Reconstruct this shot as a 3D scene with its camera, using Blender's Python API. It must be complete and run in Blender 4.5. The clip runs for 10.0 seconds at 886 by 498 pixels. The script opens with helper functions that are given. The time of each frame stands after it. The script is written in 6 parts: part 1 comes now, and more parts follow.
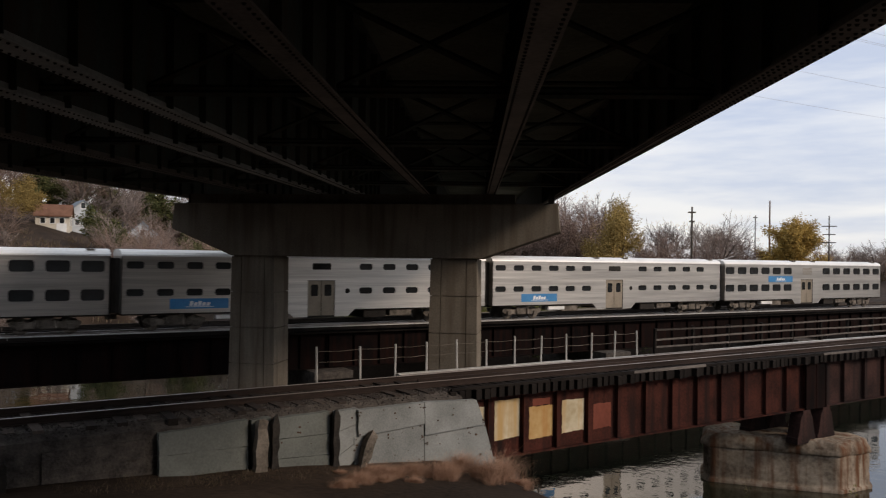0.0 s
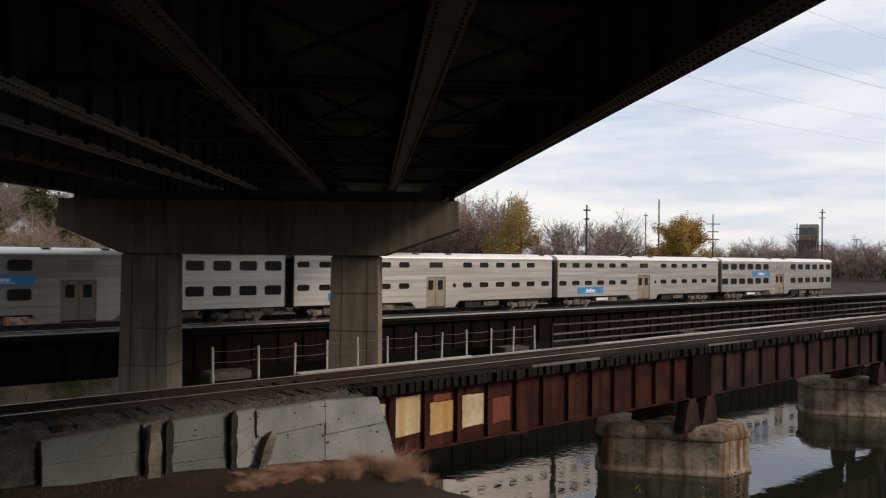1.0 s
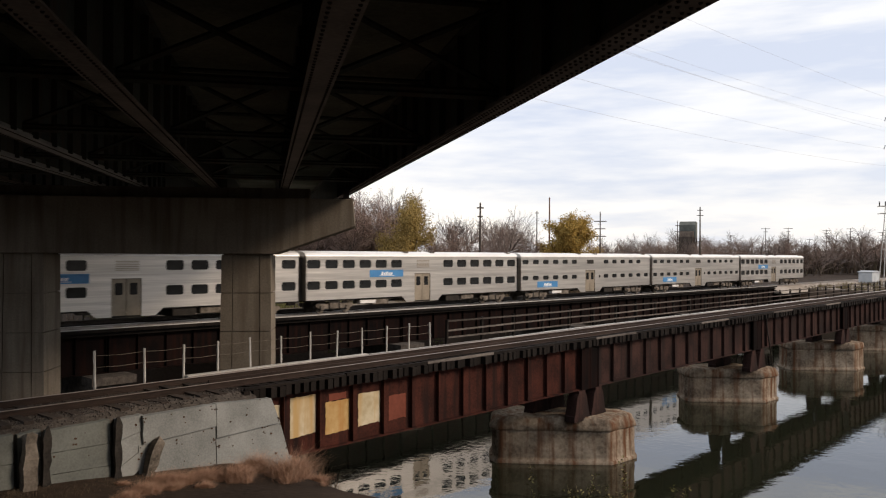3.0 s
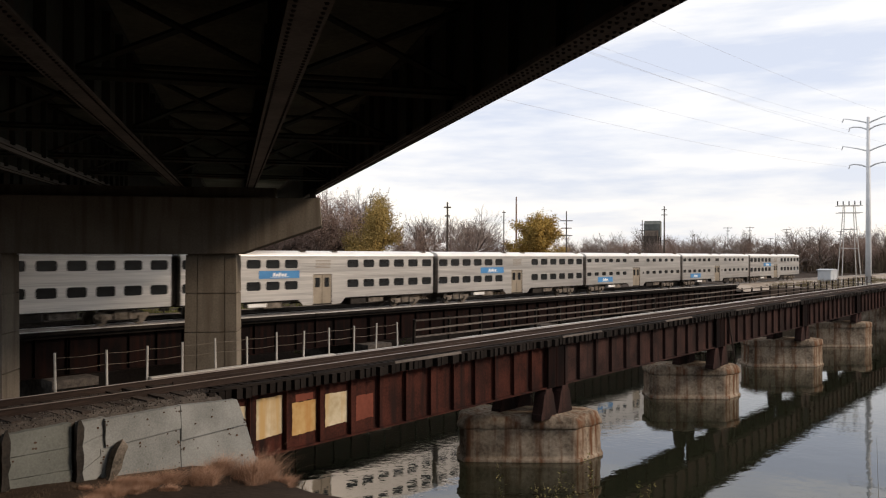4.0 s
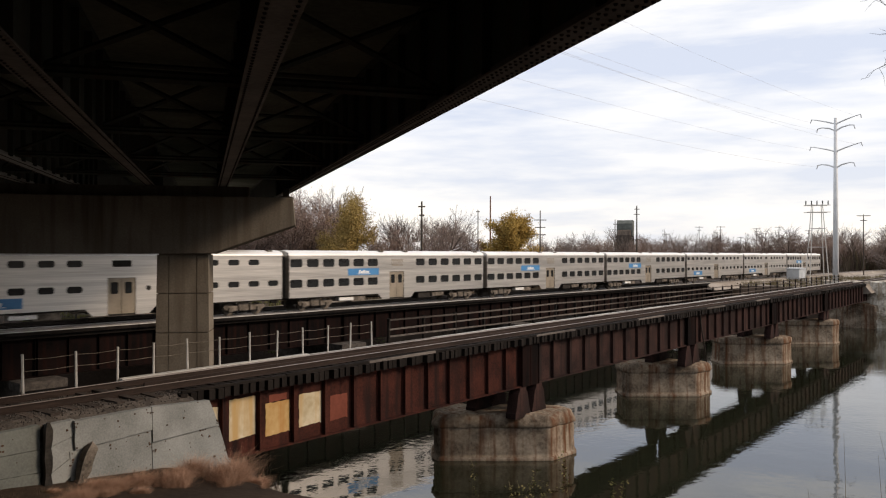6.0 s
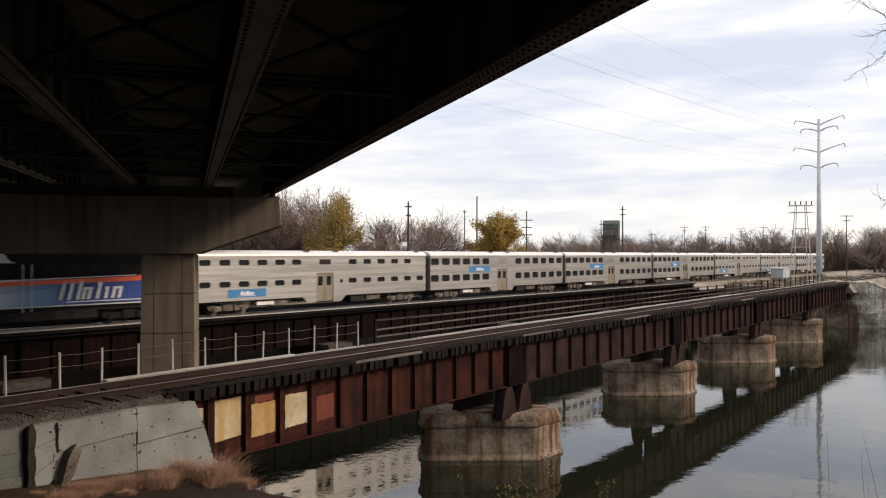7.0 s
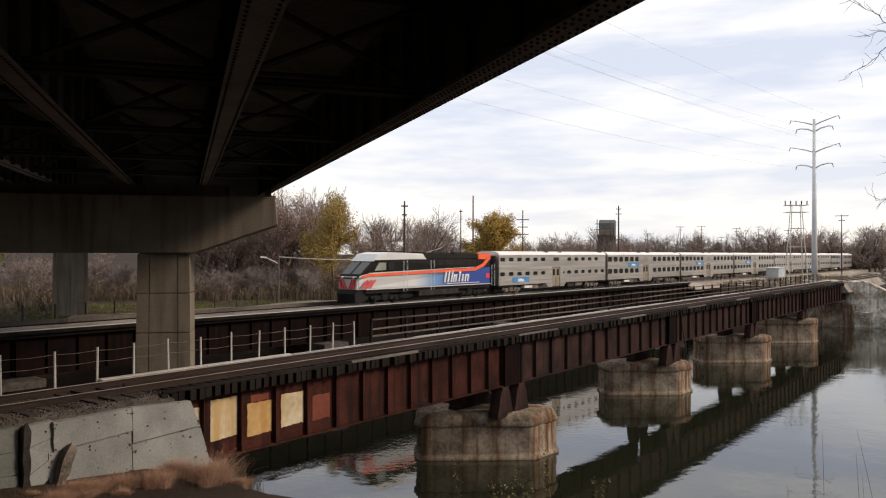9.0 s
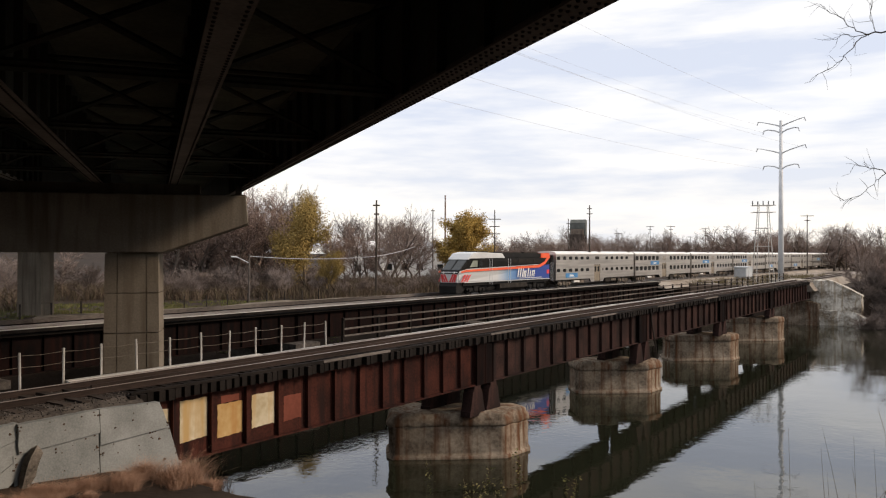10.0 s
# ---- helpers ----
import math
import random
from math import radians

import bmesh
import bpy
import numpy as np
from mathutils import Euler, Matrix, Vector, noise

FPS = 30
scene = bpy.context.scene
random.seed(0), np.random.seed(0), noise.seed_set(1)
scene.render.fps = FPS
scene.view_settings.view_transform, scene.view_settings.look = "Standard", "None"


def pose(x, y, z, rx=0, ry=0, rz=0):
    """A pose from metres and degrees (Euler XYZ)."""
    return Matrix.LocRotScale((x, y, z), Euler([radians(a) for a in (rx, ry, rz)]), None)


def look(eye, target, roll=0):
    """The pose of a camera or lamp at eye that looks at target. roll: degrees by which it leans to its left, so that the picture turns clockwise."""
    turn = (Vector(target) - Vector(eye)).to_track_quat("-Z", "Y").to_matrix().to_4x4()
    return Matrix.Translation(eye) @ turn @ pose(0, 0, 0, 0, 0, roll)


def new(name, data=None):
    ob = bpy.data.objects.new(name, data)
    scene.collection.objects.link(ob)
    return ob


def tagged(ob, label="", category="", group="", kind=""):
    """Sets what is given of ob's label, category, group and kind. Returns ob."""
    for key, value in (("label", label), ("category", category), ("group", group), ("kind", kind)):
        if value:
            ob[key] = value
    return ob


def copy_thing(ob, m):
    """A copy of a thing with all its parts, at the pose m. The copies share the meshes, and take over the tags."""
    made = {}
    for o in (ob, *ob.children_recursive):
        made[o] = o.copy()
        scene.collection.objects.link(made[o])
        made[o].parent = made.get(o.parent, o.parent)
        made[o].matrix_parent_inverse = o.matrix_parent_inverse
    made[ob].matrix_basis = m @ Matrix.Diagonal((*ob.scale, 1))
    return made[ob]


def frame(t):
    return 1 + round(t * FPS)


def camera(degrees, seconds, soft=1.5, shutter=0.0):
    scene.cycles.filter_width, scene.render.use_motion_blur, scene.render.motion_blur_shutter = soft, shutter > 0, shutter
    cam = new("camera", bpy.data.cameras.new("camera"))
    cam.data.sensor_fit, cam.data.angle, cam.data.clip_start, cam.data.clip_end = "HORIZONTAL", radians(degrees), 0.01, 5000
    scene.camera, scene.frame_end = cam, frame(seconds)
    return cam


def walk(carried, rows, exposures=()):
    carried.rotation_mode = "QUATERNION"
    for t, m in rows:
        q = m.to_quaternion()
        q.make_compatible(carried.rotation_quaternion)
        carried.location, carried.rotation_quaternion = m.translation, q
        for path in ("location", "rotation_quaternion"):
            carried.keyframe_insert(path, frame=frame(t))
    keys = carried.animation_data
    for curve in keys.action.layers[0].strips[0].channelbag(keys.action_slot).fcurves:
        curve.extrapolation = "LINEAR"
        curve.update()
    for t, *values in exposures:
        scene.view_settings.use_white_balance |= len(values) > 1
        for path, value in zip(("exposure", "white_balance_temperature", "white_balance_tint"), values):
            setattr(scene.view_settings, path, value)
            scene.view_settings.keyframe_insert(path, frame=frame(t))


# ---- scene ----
cam = camera(58.8, 10.0, soft=1.15, shutter=0.3)
EYE = (0.0, 0.0, 10.0)
# seconds, yaw, pitch, roll
PATH = [(0.0, -31.35, 0.69, 0.84), (0.5, -34.63, 0.65, 0.72), (1.0, -38.56, 0.57, 0.66), (1.5, -41.12, 0.52, 0.55),
        (2.0, -43.06, 0.52, 0.43), (2.5, -44.74, 0.48, 0.36), (4.0, -48.58, 0.42, 0.16), (4.5, -49.48, 0.40, 0.15),
        (5.0, -49.90, 0.40, 0.15), (5.5, -50.09, 0.38, 0.11), (7.0, -51.43, 0.38, 0.06), (7.5, -51.71, 0.37, 0.05),
        (8.0, -51.75, 0.35, 0.08), (8.5, -51.73, 0.35, 0.08), (9.0, -51.71, 0.34, 0.10), (9.5, -52.31, 0.35, 0.06),
        (10.0, -53.74, 0.30, 0.10)]
walk(cam, [(t, pose(*EYE, 0, 0, y) @ pose(0, 0, 0, 90 + p) @ pose(0, 0, 0, 0, 0, r)) for t, y, p, r in PATH],
     exposures=[(0.0, -0.28, 6050, 10), (0.5, -0.26, 6100, 10), (1.5, -0.17, 6200, 10), (2.5, -0.05, 6300, 10), (4.0, 0.0, 6400, 10),
                (5.5, 0.0, 6400, 10), (10.0, 0.02, 6450, 10)])

# ---- sky, sun ----
SUN_AZ, SUN_EL = 150.0, 31.0   # compass bearing from +y, clockwise; height
world = bpy.data.worlds.new("world")
scene.world = world
world.use_nodes = True
wn, wl = world.node_tree.nodes, world.node_tree.links
wn.clear()
w_out, w_bg = wn.new("ShaderNodeOutputWorld"), wn.new("ShaderNodeBackground")
w_sky = wn.new("ShaderNodeTexSky")
w_sky.sky_type, w_sky.sun_disc = "NISHITA", False
w_sky.sun_elevation, w_sky.sun_rotation = radians(SUN_EL), radians(SUN_AZ)
w_co, w_map, w_noise, w_ramp, w_mix = (wn.new("ShaderNodeTexCoord"), wn.new("ShaderNodeMapping"), wn.new("ShaderNodeTexNoise"),
                                       wn.new("ShaderNodeValToRGB"), wn.new("ShaderNodeMix"))
w_map.inputs["Scale"].default_value = (1.3, 1.3, 9.0)
w_noise.inputs["Scale"].default_value, w_noise.inputs["Detail"].default_value, w_noise.inputs["Roughness"].default_value = 2.2, 7.0, 0.55
w_ramp.color_ramp.elements[0].position, w_ramp.color_ramp.elements[0].color = 0.38, (8.7, 9.3, 10.7, 1)
w_ramp.color_ramp.elements[1].position, w_ramp.color_ramp.elements[1].color = 0.56, (12.2, 12.1, 12.0, 1)
w_mix.data_type = "RGBA"
w_mix.inputs["Factor"].default_value = 0.9
wl.new(w_co.outputs["Generated"], w_map.inputs["Vector"])
wl.new(w_map.outputs["Vector"], w_noise.inputs["Vector"])
wl.new(w_noise.outputs["Fac"], w_ramp.inputs["Fac"])
wl.new(w_sky.outputs["Color"], w_mix.inputs["A"])
wl.new(w_ramp.outputs["Color"], w_mix.inputs["B"])
# an overcast dome, brightest low down
w_sep, w_dome, w_mul = wn.new("ShaderNodeSeparateXYZ"), wn.new("ShaderNodeValToRGB"), wn.new("ShaderNodeMix")
for e, (at_z, c) in zip((w_dome.color_ramp.elements[0], w_dome.color_ramp.elements[1], w_dome.color_ramp.elements.new(0.2)),
                       ((0.02, (1.16, 1.09, 0.99)), (0.9, (0.58, 0.58, 0.59)), (0.16, (1.01, 1.0, 1.0)))):
    e.position, e.color = at_z, (*c, 1)
w_mul.data_type, w_mul.blend_type = "RGBA", "MULTIPLY"
w_mul.inputs["Factor"].default_value = 1.0
wl.new(w_co.outputs["Generated"], w_sep.inputs[0])
wl.new(w_sep.outputs["Z"], w_dome.inputs["Fac"])
wl.new(w_mix.outputs["Result"], w_mul.inputs["A"])
wl.new(w_dome.outputs["Color"], w_mul.inputs["B"])
wl.new(w_mul.outputs["Result"], w_bg.inputs["Color"])
wl.new(w_bg.outputs["Background"], w_out.inputs["Surface"])
w_bg.inputs["Strength"].default_value = 0.09
sun = new("sun", bpy.data.lights.new("sun", "SUN"))
sun.data.energy, sun.data.angle, sun.data.color = 2.9, radians(14), (1.0, 0.80, 0.61)
sa, se = radians(SUN_AZ), radians(SUN_EL)
sun.matrix_world = look((80 * math.sin(sa) * math.cos(se), 80 * math.cos(sa) * math.cos(se), 10 + 80 * math.sin(se)), (0, 0, 10))


# ---- materials ----
def mat(name, a, b, rough=0.8, metal=0.0, scale=1.0, fine=25.0, bump=0.2, spread=(0.35, 0.65), stretch=(1, 1, 1), streak=None, vary=0.0):
    """A surface of two colours mixed at a coarse and a fine scale, with relief; streak: colour of vertical runs."""
    m = bpy.data.materials.new(name)
    m.use_nodes = True
    n, l = m.node_tree.nodes, m.node_tree.links
    p = n["Principled BSDF"]
    p.inputs["Metallic"].default_value = metal
    p.inputs["Specular IOR Level"].default_value = 0.5 if rough < 0.6 else (0.12 if rough < 0.84 else 0.0)
    co, mp = n.new("ShaderNodeTexCoord"), n.new("ShaderNodeMapping")
    mp.inputs["Scale"].default_value = stretch
    l.new(co.outputs["Object"], mp.inputs["Vector"])
    big, small = n.new("ShaderNodeTexNoise"), n.new("ShaderNodeTexNoise")
    big.inputs["Scale"].default_value, big.inputs["Detail"].default_value = scale, 6
    small.inputs["Scale"].default_value, small.inputs["Detail"].default_value = fine, 4
    l.new(mp.outputs["Vector"], big.inputs["Vector"])
    l.new(mp.outputs["Vector"], small.inputs["Vector"])
    mid = n.new("ShaderNodeMath")
    mid.operation = "MULTIPLY_ADD"
    mid.inputs[1].default_value = 0.35
    l.new(small.outputs["Fac"], mid.inputs[0])
    sc = n.new("ShaderNodeMath")
    sc.operation = "MULTIPLY"
    sc.inputs[1].default_value = 0.65
    l.new(big.outputs["Fac"], sc.inputs[0])
    l.new(sc.outputs[0], mid.inputs[2])
    ramp = n.new("ShaderNodeValToRGB")
    ramp.color_ramp.elements[0].position, ramp.color_ramp.elements[0].color = spread[0], (*a, 1)
    ramp.color_ramp.elements[1].position, ramp.color_ramp.elements[1].color = spread[1], (*b, 1)
    l.new(mid.outputs[0], ramp.inputs["Fac"])
    col = ramp.outputs["Color"]
    if streak:
        sm, sn, sr, mx = n.new("ShaderNodeMapping"), n.new("ShaderNodeTexNoise"), n.new("ShaderNodeValToRGB"), n.new("ShaderNodeMix")
        sm.inputs["Scale"].default_value = (2.2, 2.2, 0.16)
        sn.inputs["Scale"].default_value, sn.inputs["Detail"].default_value = 1.3, 5
        sr.color_ramp.elements[0].position, sr.color_ramp.elements[1].position = 0.47, 0.68
        mx.data_type = "RGBA"
        mx.inputs["B"].default_value = (*streak, 1)
        l.new(co.outputs["Object"], sm.inputs["Vector"])
        l.new(sm.outputs["Vector"], sn.inputs["Vector"])
        l.new(sn.outputs["Fac"], sr.inputs["Fac"])
        l.new(sr.outputs["Color"], mx.inputs["Factor"])
        l.new(col, mx.inputs["A"])
        col = mx.outputs["Result"]
    if vary:
        oi, hs, mr = n.new("ShaderNodeObjectInfo"), n.new("ShaderNodeHueSaturation"), n.new("ShaderNodeMapRange")
        mr.inputs["To Min"].default_value, mr.inputs["To Max"].default_value = 1 - vary, 1 + vary
        l.new(oi.outputs["Random"], mr.inputs["Value"])
        l.new(mr.outputs["Result"], hs.inputs["Value"])
        l.new(col, hs.inputs["Color"])
        col = hs.outputs["Color"]
    l.new(col, p.inputs["Base Color"])
    rr = n.new("ShaderNodeMapRange")
    rr.inputs["To Min"].default_value, rr.inputs["To Max"].default_value = max(0.02, rough - 0.12), min(1, rough + 0.1)
    l.new(mid.outputs[0], rr.inputs["Value"])
    l.new(rr.outputs["Result"], p.inputs["Roughness"])
    if bump:
        bp = n.new("ShaderNodeBump")
        bp.inputs["Strength"].default_value, bp.inputs["Distance"].default_value = bump, 0.03
        l.new(small.outputs["Fac"], bp.inputs["Height"])
        l.new(bp.outputs["Normal"], p.inputs["Normal"])
    return m


def ribbed(name, a, b, rough, metal, pitch, depth):
    """Sheet metal with fine level ribs, each pitch metres, and long level streaks of grime."""
    m = mat(name, a, b, rough, metal, 1.0, 5.0, 0.0, spread=(0.30, 0.68), stretch=(0.10, 1, 4.0))
    n, l = m.node_tree.nodes, m.node_tree.links
    co, sx, mu, si, bp = (n.new("ShaderNodeTexCoord"), n.new("ShaderNodeSeparateXYZ"), n.new("ShaderNodeMath"), n.new("ShaderNodeMath"), n.new("ShaderNodeBump"))
    mu.operation, si.operation = "MULTIPLY", "SINE"
    mu.inputs[1].default_value = 2 * math.pi / pitch
    l.new(co.outputs["Object"], sx.inputs[0])
    l.new(sx.outputs["Z"], mu.inputs[0])
    l.new(mu.outputs[0], si.inputs[0])
    # the panels are not quite flat
    wav, add = n.new("ShaderNodeTexNoise"), n.new("ShaderNodeMath")
    wav.inputs["Scale"].default_value = 0.8
    add.operation = "MULTIPLY_ADD"
    add.inputs[1].default_value = 1.6
    l.new(co.outputs["Object"], wav.inputs["Vector"])
    l.new(wav.outputs["Fac"], add.inputs[0])
    l.new(si.outputs[0], add.inputs[2])
    bp.inputs["Strength"].default_value, bp.inputs["Distance"].default_value = 0.9, depth
    l.new(add.outputs[0], bp.inputs["Height"])
    l.new(bp.outputs["Normal"], n["Principled BSDF"].inputs["Normal"])
    return m


M_GROUND = mat("soil_and_litter", (0.017, 0.012, 0.009), (0.050, 0.035, 0.025), 0.95, 0, 0.25, 6.0, 0.8)
M_BALLAST = mat("ballast", (0.034, 0.030, 0.027), (0.105, 0.091, 0.080), 0.95, 0, 3.0, 16.0, 1.0)
M_CONC = mat("aged_concrete", (0.122, 0.102, 0.080), (0.21, 0.181, 0.146), 0.9, 0, 0.5, 14.0, 0.25, streak=(0.116, 0.095, 0.073))
M_CONC_OLD = mat("stained_concrete", (0.070, 0.052, 0.038), (0.355, 0.295, 0.228), 0.92, 0, 0.8, 6.0, 0.5, spread=(0.34, 0.68), streak=(0.105, 0.052, 0.029))
M_CONC_WHITE = mat("whitewashed_concrete", (0.125, 0.130, 0.125), (0.255, 0.262, 0.254), 0.9, 0, 0.9, 22.0, 0.15, spread=(0.28, 0.62))
M_GRAVEL = mat("pale_gravel", (0.20, 0.17, 0.14), (0.36, 0.32, 0.28), 0.95, 0, 0.3, 6.0, 0.6)
# darker grey: overpass shade painted into the left slabs; also the tower bin
M_CONC_DIM = mat("dim_grey_concrete", (0.078, 0.083, 0.076), (0.162, 0.169, 0.157), 0.9, 0, 0.7, 18.0, 0.2, spread=(0.28, 0.66))
M_DIRT = mat("packed_dirt", (0.10, 0.083, 0.066), (0.21, 0.18, 0.148), 0.95, 0, 0.6, 8.0, 0.5)
M_CONC_PALE = mat("weathered_pale_concrete", (0.20, 0.165, 0.125), (0.70, 0.66, 0.59), 0.92, 0, 0.55, 3.5, 0.6, spread=(0.40, 0.60), streak=(0.30, 0.24, 0.17))
M_PITTED = mat("rusty_pitted_concrete", (0.035, 0.022, 0.016), (0.10, 0.062, 0.042), 0.95, 0, 3.0, 20.0, 0.4)
M_RUST = mat("rusted_girder_paint", (0.015, 0.0080, 0.0070), (0.068, 0.0230, 0.0165), 0.74, 0, 0.7, 12.0, 0.3, streak=(0.018, 0.0105, 0.0095))
M_BROWN = mat("weathered_brown_girder_paint", (0.014, 0.0100, 0.0095), (0.056, 0.0300, 0.0255), 0.76, 0, 0.7, 12.0, 0.3, streak=(0.020, 0.0145, 0.0135))
# dirty girder paint, darkened further to take in shade
M_DARKSTEEL = mat("shade_darkened_girder_paint", (0.0035, 0.003, 0.003), (0.010, 0.0058, 0.0052), 0.8, 0, 0.8, 12.0, 0.2, streak=(0.014, 0.0062, 0.005))
M_HWY = mat("overpass_girder_paint", (0.040, 0.046, 0.040), (0.092, 0.098, 0.084), 0.7, 0, 0.5, 10.0, 0.2, streak=(0.070, 0.052, 0.040))
M_SLAB = mat("deck_underside_concrete", (0.09, 0.095, 0.075), (0.19, 0.19, 0.155), 0.9, 0, 0.4, 9.0, 0.3)
M_TIE = mat("creosoted_timber", (0.0055, 0.0047, 0.0043), (0.019, 0.0150, 0.0128), 0.94, 0, 1.4, 20.0, 0.5, stretch=(1, 0.25, 1), vary=0.25)
M_WALKWAY = mat("pale_walkway_planks", (0.13, 0.113, 0.102), (0.33, 0.295, 0.27), 0.8, 0, 0.7, 14.0, 0.3, stretch=(0.2, 1, 1), vary=0.3)
M_RAIL_RUST = mat("rust_brown_rail", (0.016, 0.011, 0.009), (0.046, 0.031, 0.025), 0.75, 0.0, 1.0, 14.0, 0.2, stretch=(0.2, 1, 1))
M_TIE_GREY = mat("dusty_tie_timber", (0.022, 0.017, 0.014), (0.070, 0.056, 0.048), 0.94, 0, 1.4, 16.0, 0.5, stretch=(1, 0.25, 1), vary=0.6)
M_PLANK = mat("weathered_planks", (0.046, 0.039, 0.035), (0.155, 0.136, 0.122), 0.85, 0, 0.6, 18.0, 0.4, stretch=(0.2, 1, 1), vary=0.4)
M_RAIL = mat("worn_rail_steel", (0.20, 0.17, 0.15), (0.45, 0.42, 0.40), 0.35, 0.8, 0.8, 12.0, 0.05, stretch=(0.1, 1, 1))
M_RAIL_OLD = mat("rusty_rail_steel", (0.18, 0.145, 0.125), (0.42, 0.37, 0.34), 0.45, 0.5, 0.8, 12.0, 0.05, stretch=(0.1, 1, 1))
M_STAINLESS = ribbed("ribbed_stainless_steel", (0.34, 0.315, 0.29), (0.62, 0.58, 0.53), 0.40, 0.9, 0.12, 0.0010)
M_ROOF = mat("coach_roof_metal", (0.66, 0.64, 0.61), (0.80, 0.78, 0.75), 0.45, 0.3, 0.5, 8.0, 0.05)
M_GLASSDARK = mat("tinted_coach_glass", (0.012, 0.013, 0.014), (0.022, 0.024, 0.025), 0.12, 0, 1.0, 3.0, 0.0)
M_BLACK = mat("black_grimy_steel", (0.012, 0.011, 0.010), (0.045, 0.038, 0.032), 0.75, 0, 1.5, 14.0, 0.3)
M_BOGIE = mat("dusty_bogie_steel", (0.060, 0.051, 0.041), (0.22, 0.187, 0.155), 0.8, 0, 1.6, 12.0, 0.3)
M_DOOR = mat("brushed_bronze_door", (0.20, 0.165, 0.12), (0.30, 0.25, 0.19), 0.5, 0.4, 0.8, 10.0, 0.05)
M_BLUE = mat("blue_sign_panel", (0.035, 0.17, 0.38), (0.055, 0.22, 0.45), 0.45, 0, 1.0, 8.0, 0.0)
M_WHITE = mat("white_paint", (0.66, 0.66, 0.65), (0.80, 0.80, 0.79), 0.5, 0, 1.0, 8.0, 0.0)


def leafy(name, cols, rough=0.8):
    """Leaves, twigs or blades: each piece takes one of the colours."""
    m = bpy.data.materials.new(name)
    m.use_nodes = True
    n, l = m.node_tree.nodes, m.node_tree.links
    p = n["Principled BSDF"]
    p.inputs["Roughness"].default_value = rough
    p.inputs["Specular IOR Level"].default_value = 0.0
    g, r, oi, hs, mr = n.new("ShaderNodeNewGeometry"), n.new("ShaderNodeValToRGB"), n.new("ShaderNodeObjectInfo"), n.new("ShaderNodeHueSaturation"), n.new("ShaderNodeMapRange")
    while len(r.color_ramp.elements) < len(cols):
        r.color_ramp.elements.new(0.5)
    for k, (e, c) in enumerate(zip(r.color_ramp.elements, cols)):
        e.position, e.color = k / max(1, len(cols) - 1), (*c, 1)
    mr.inputs["To Min"].default_value, mr.inputs["To Max"].default_value = 0.75, 1.25
    l.new(g.outputs["Random Per Island"], r.inputs["Fac"])
    l.new(oi.outputs["Random"], mr.inputs["Value"])
    l.new(mr.outputs["Result"], hs.inputs["Value"])
    l.new(r.outputs["Color"], hs.inputs["Color"])
    l.new(hs.outputs["Color"], p.inputs["Base Color"])
    return m


M_BARK = mat("grey_brown_bark", (0.06, 0.048, 0.040), (0.15, 0.122, 0.10), 0.95, 0, 2.0, 18.0, 0.5)
M_TWIG = leafy("bare_twigs", [(0.12, 0.097, 0.086), (0.195, 0.157, 0.139), (0.27, 0.220, 0.196)])
M_RUSSET = leafy("russet_twigs_and_leaves", [(0.165, 0.119, 0.101), (0.26, 0.182, 0.150), (0.22, 0.172, 0.140)])
M_GOLD = leafy("golden_leaves", [(0.20, 0.14, 0.050), (0.30, 0.21, 0.076), (0.19, 0.152, 0.060)])
M_OCHRE = leafy("ochre_oak_leaves", [(0.33, 0.22, 0.065), (0.46, 0.31, 0.09), (0.24, 0.185, 0.07)])
M_GREEN = leafy("dull_evergreen", [(0.045, 0.058, 0.024), (0.09, 0.095, 0.04), (0.13, 0.12, 0.055)])
M_BRUSH = leafy("dead_undergrowth", [(0.060, 0.044, 0.034), (0.095, 0.070, 0.052), (0.125, 0.094, 0.068), (0.080, 0.072, 0.040)])
M_GRASS = leafy("dry_russet_weeds", [(0.22, 0.115, 0.075), (0.42, 0.26, 0.18), (0.54, 0.37, 0.27)])
M_REED = leafy("straw_reeds", [(0.12, 0.095, 0.055), (0.20, 0.165, 0.10), (0.09, 0.085, 0.04)])
M_WEEDLEAF = leafy("yellowing_weed_leaves", [(0.05, 0.055, 0.025), (0.11, 0.10, 0.045), (0.17, 0.14, 0.07)])
M_GALV = mat("galvanised_steel", (0.56, 0.57, 0.58), (0.72, 0.73, 0.74), 0.62, 0.0, 0.6, 8.0, 0.05)
M_POLE = mat("weathered_pole_timber", (0.05, 0.04, 0.033), (0.12, 0.10, 0.085), 0.9, 0, 1.5, 15.0, 0.3, stretch=(1, 1, 0.2))
M_WIRE = mat("dull_wire", (0.45, 0.46, 0.48), (0.55, 0.56, 0.58), 0.7, 0, 1, 5, 0)
M_POST = mat("pale_steel_post", (0.36, 0.35, 0.33), (0.52, 0.50, 0.47), 0.6, 0.2, 1.5, 12.0, 0.1)
M_WINDSHIELD = mat("dark_cab_glass", (0.022, 0.025, 0.026), (0.045, 0.050, 0.050), 0.12, 0, 0.6, 5.0, 0.0)
# a pale reflection put into the base colour of the front side window
M_CABGLASS = mat("cab_glass_with_pale_reflection", (0.20, 0.225, 0.19), (0.30, 0.32, 0.27), 0.12, 0, 0.6, 5.0, 0.0)
for dull in (M_TIE, M_TIE_GREY, M_DARKSTEEL, M_BALLAST, M_GROUND):      # matt, weathered surfaces
    dull.node_tree.nodes["Principled BSDF"].inputs["Specular IOR Level"].default_value = 0.1

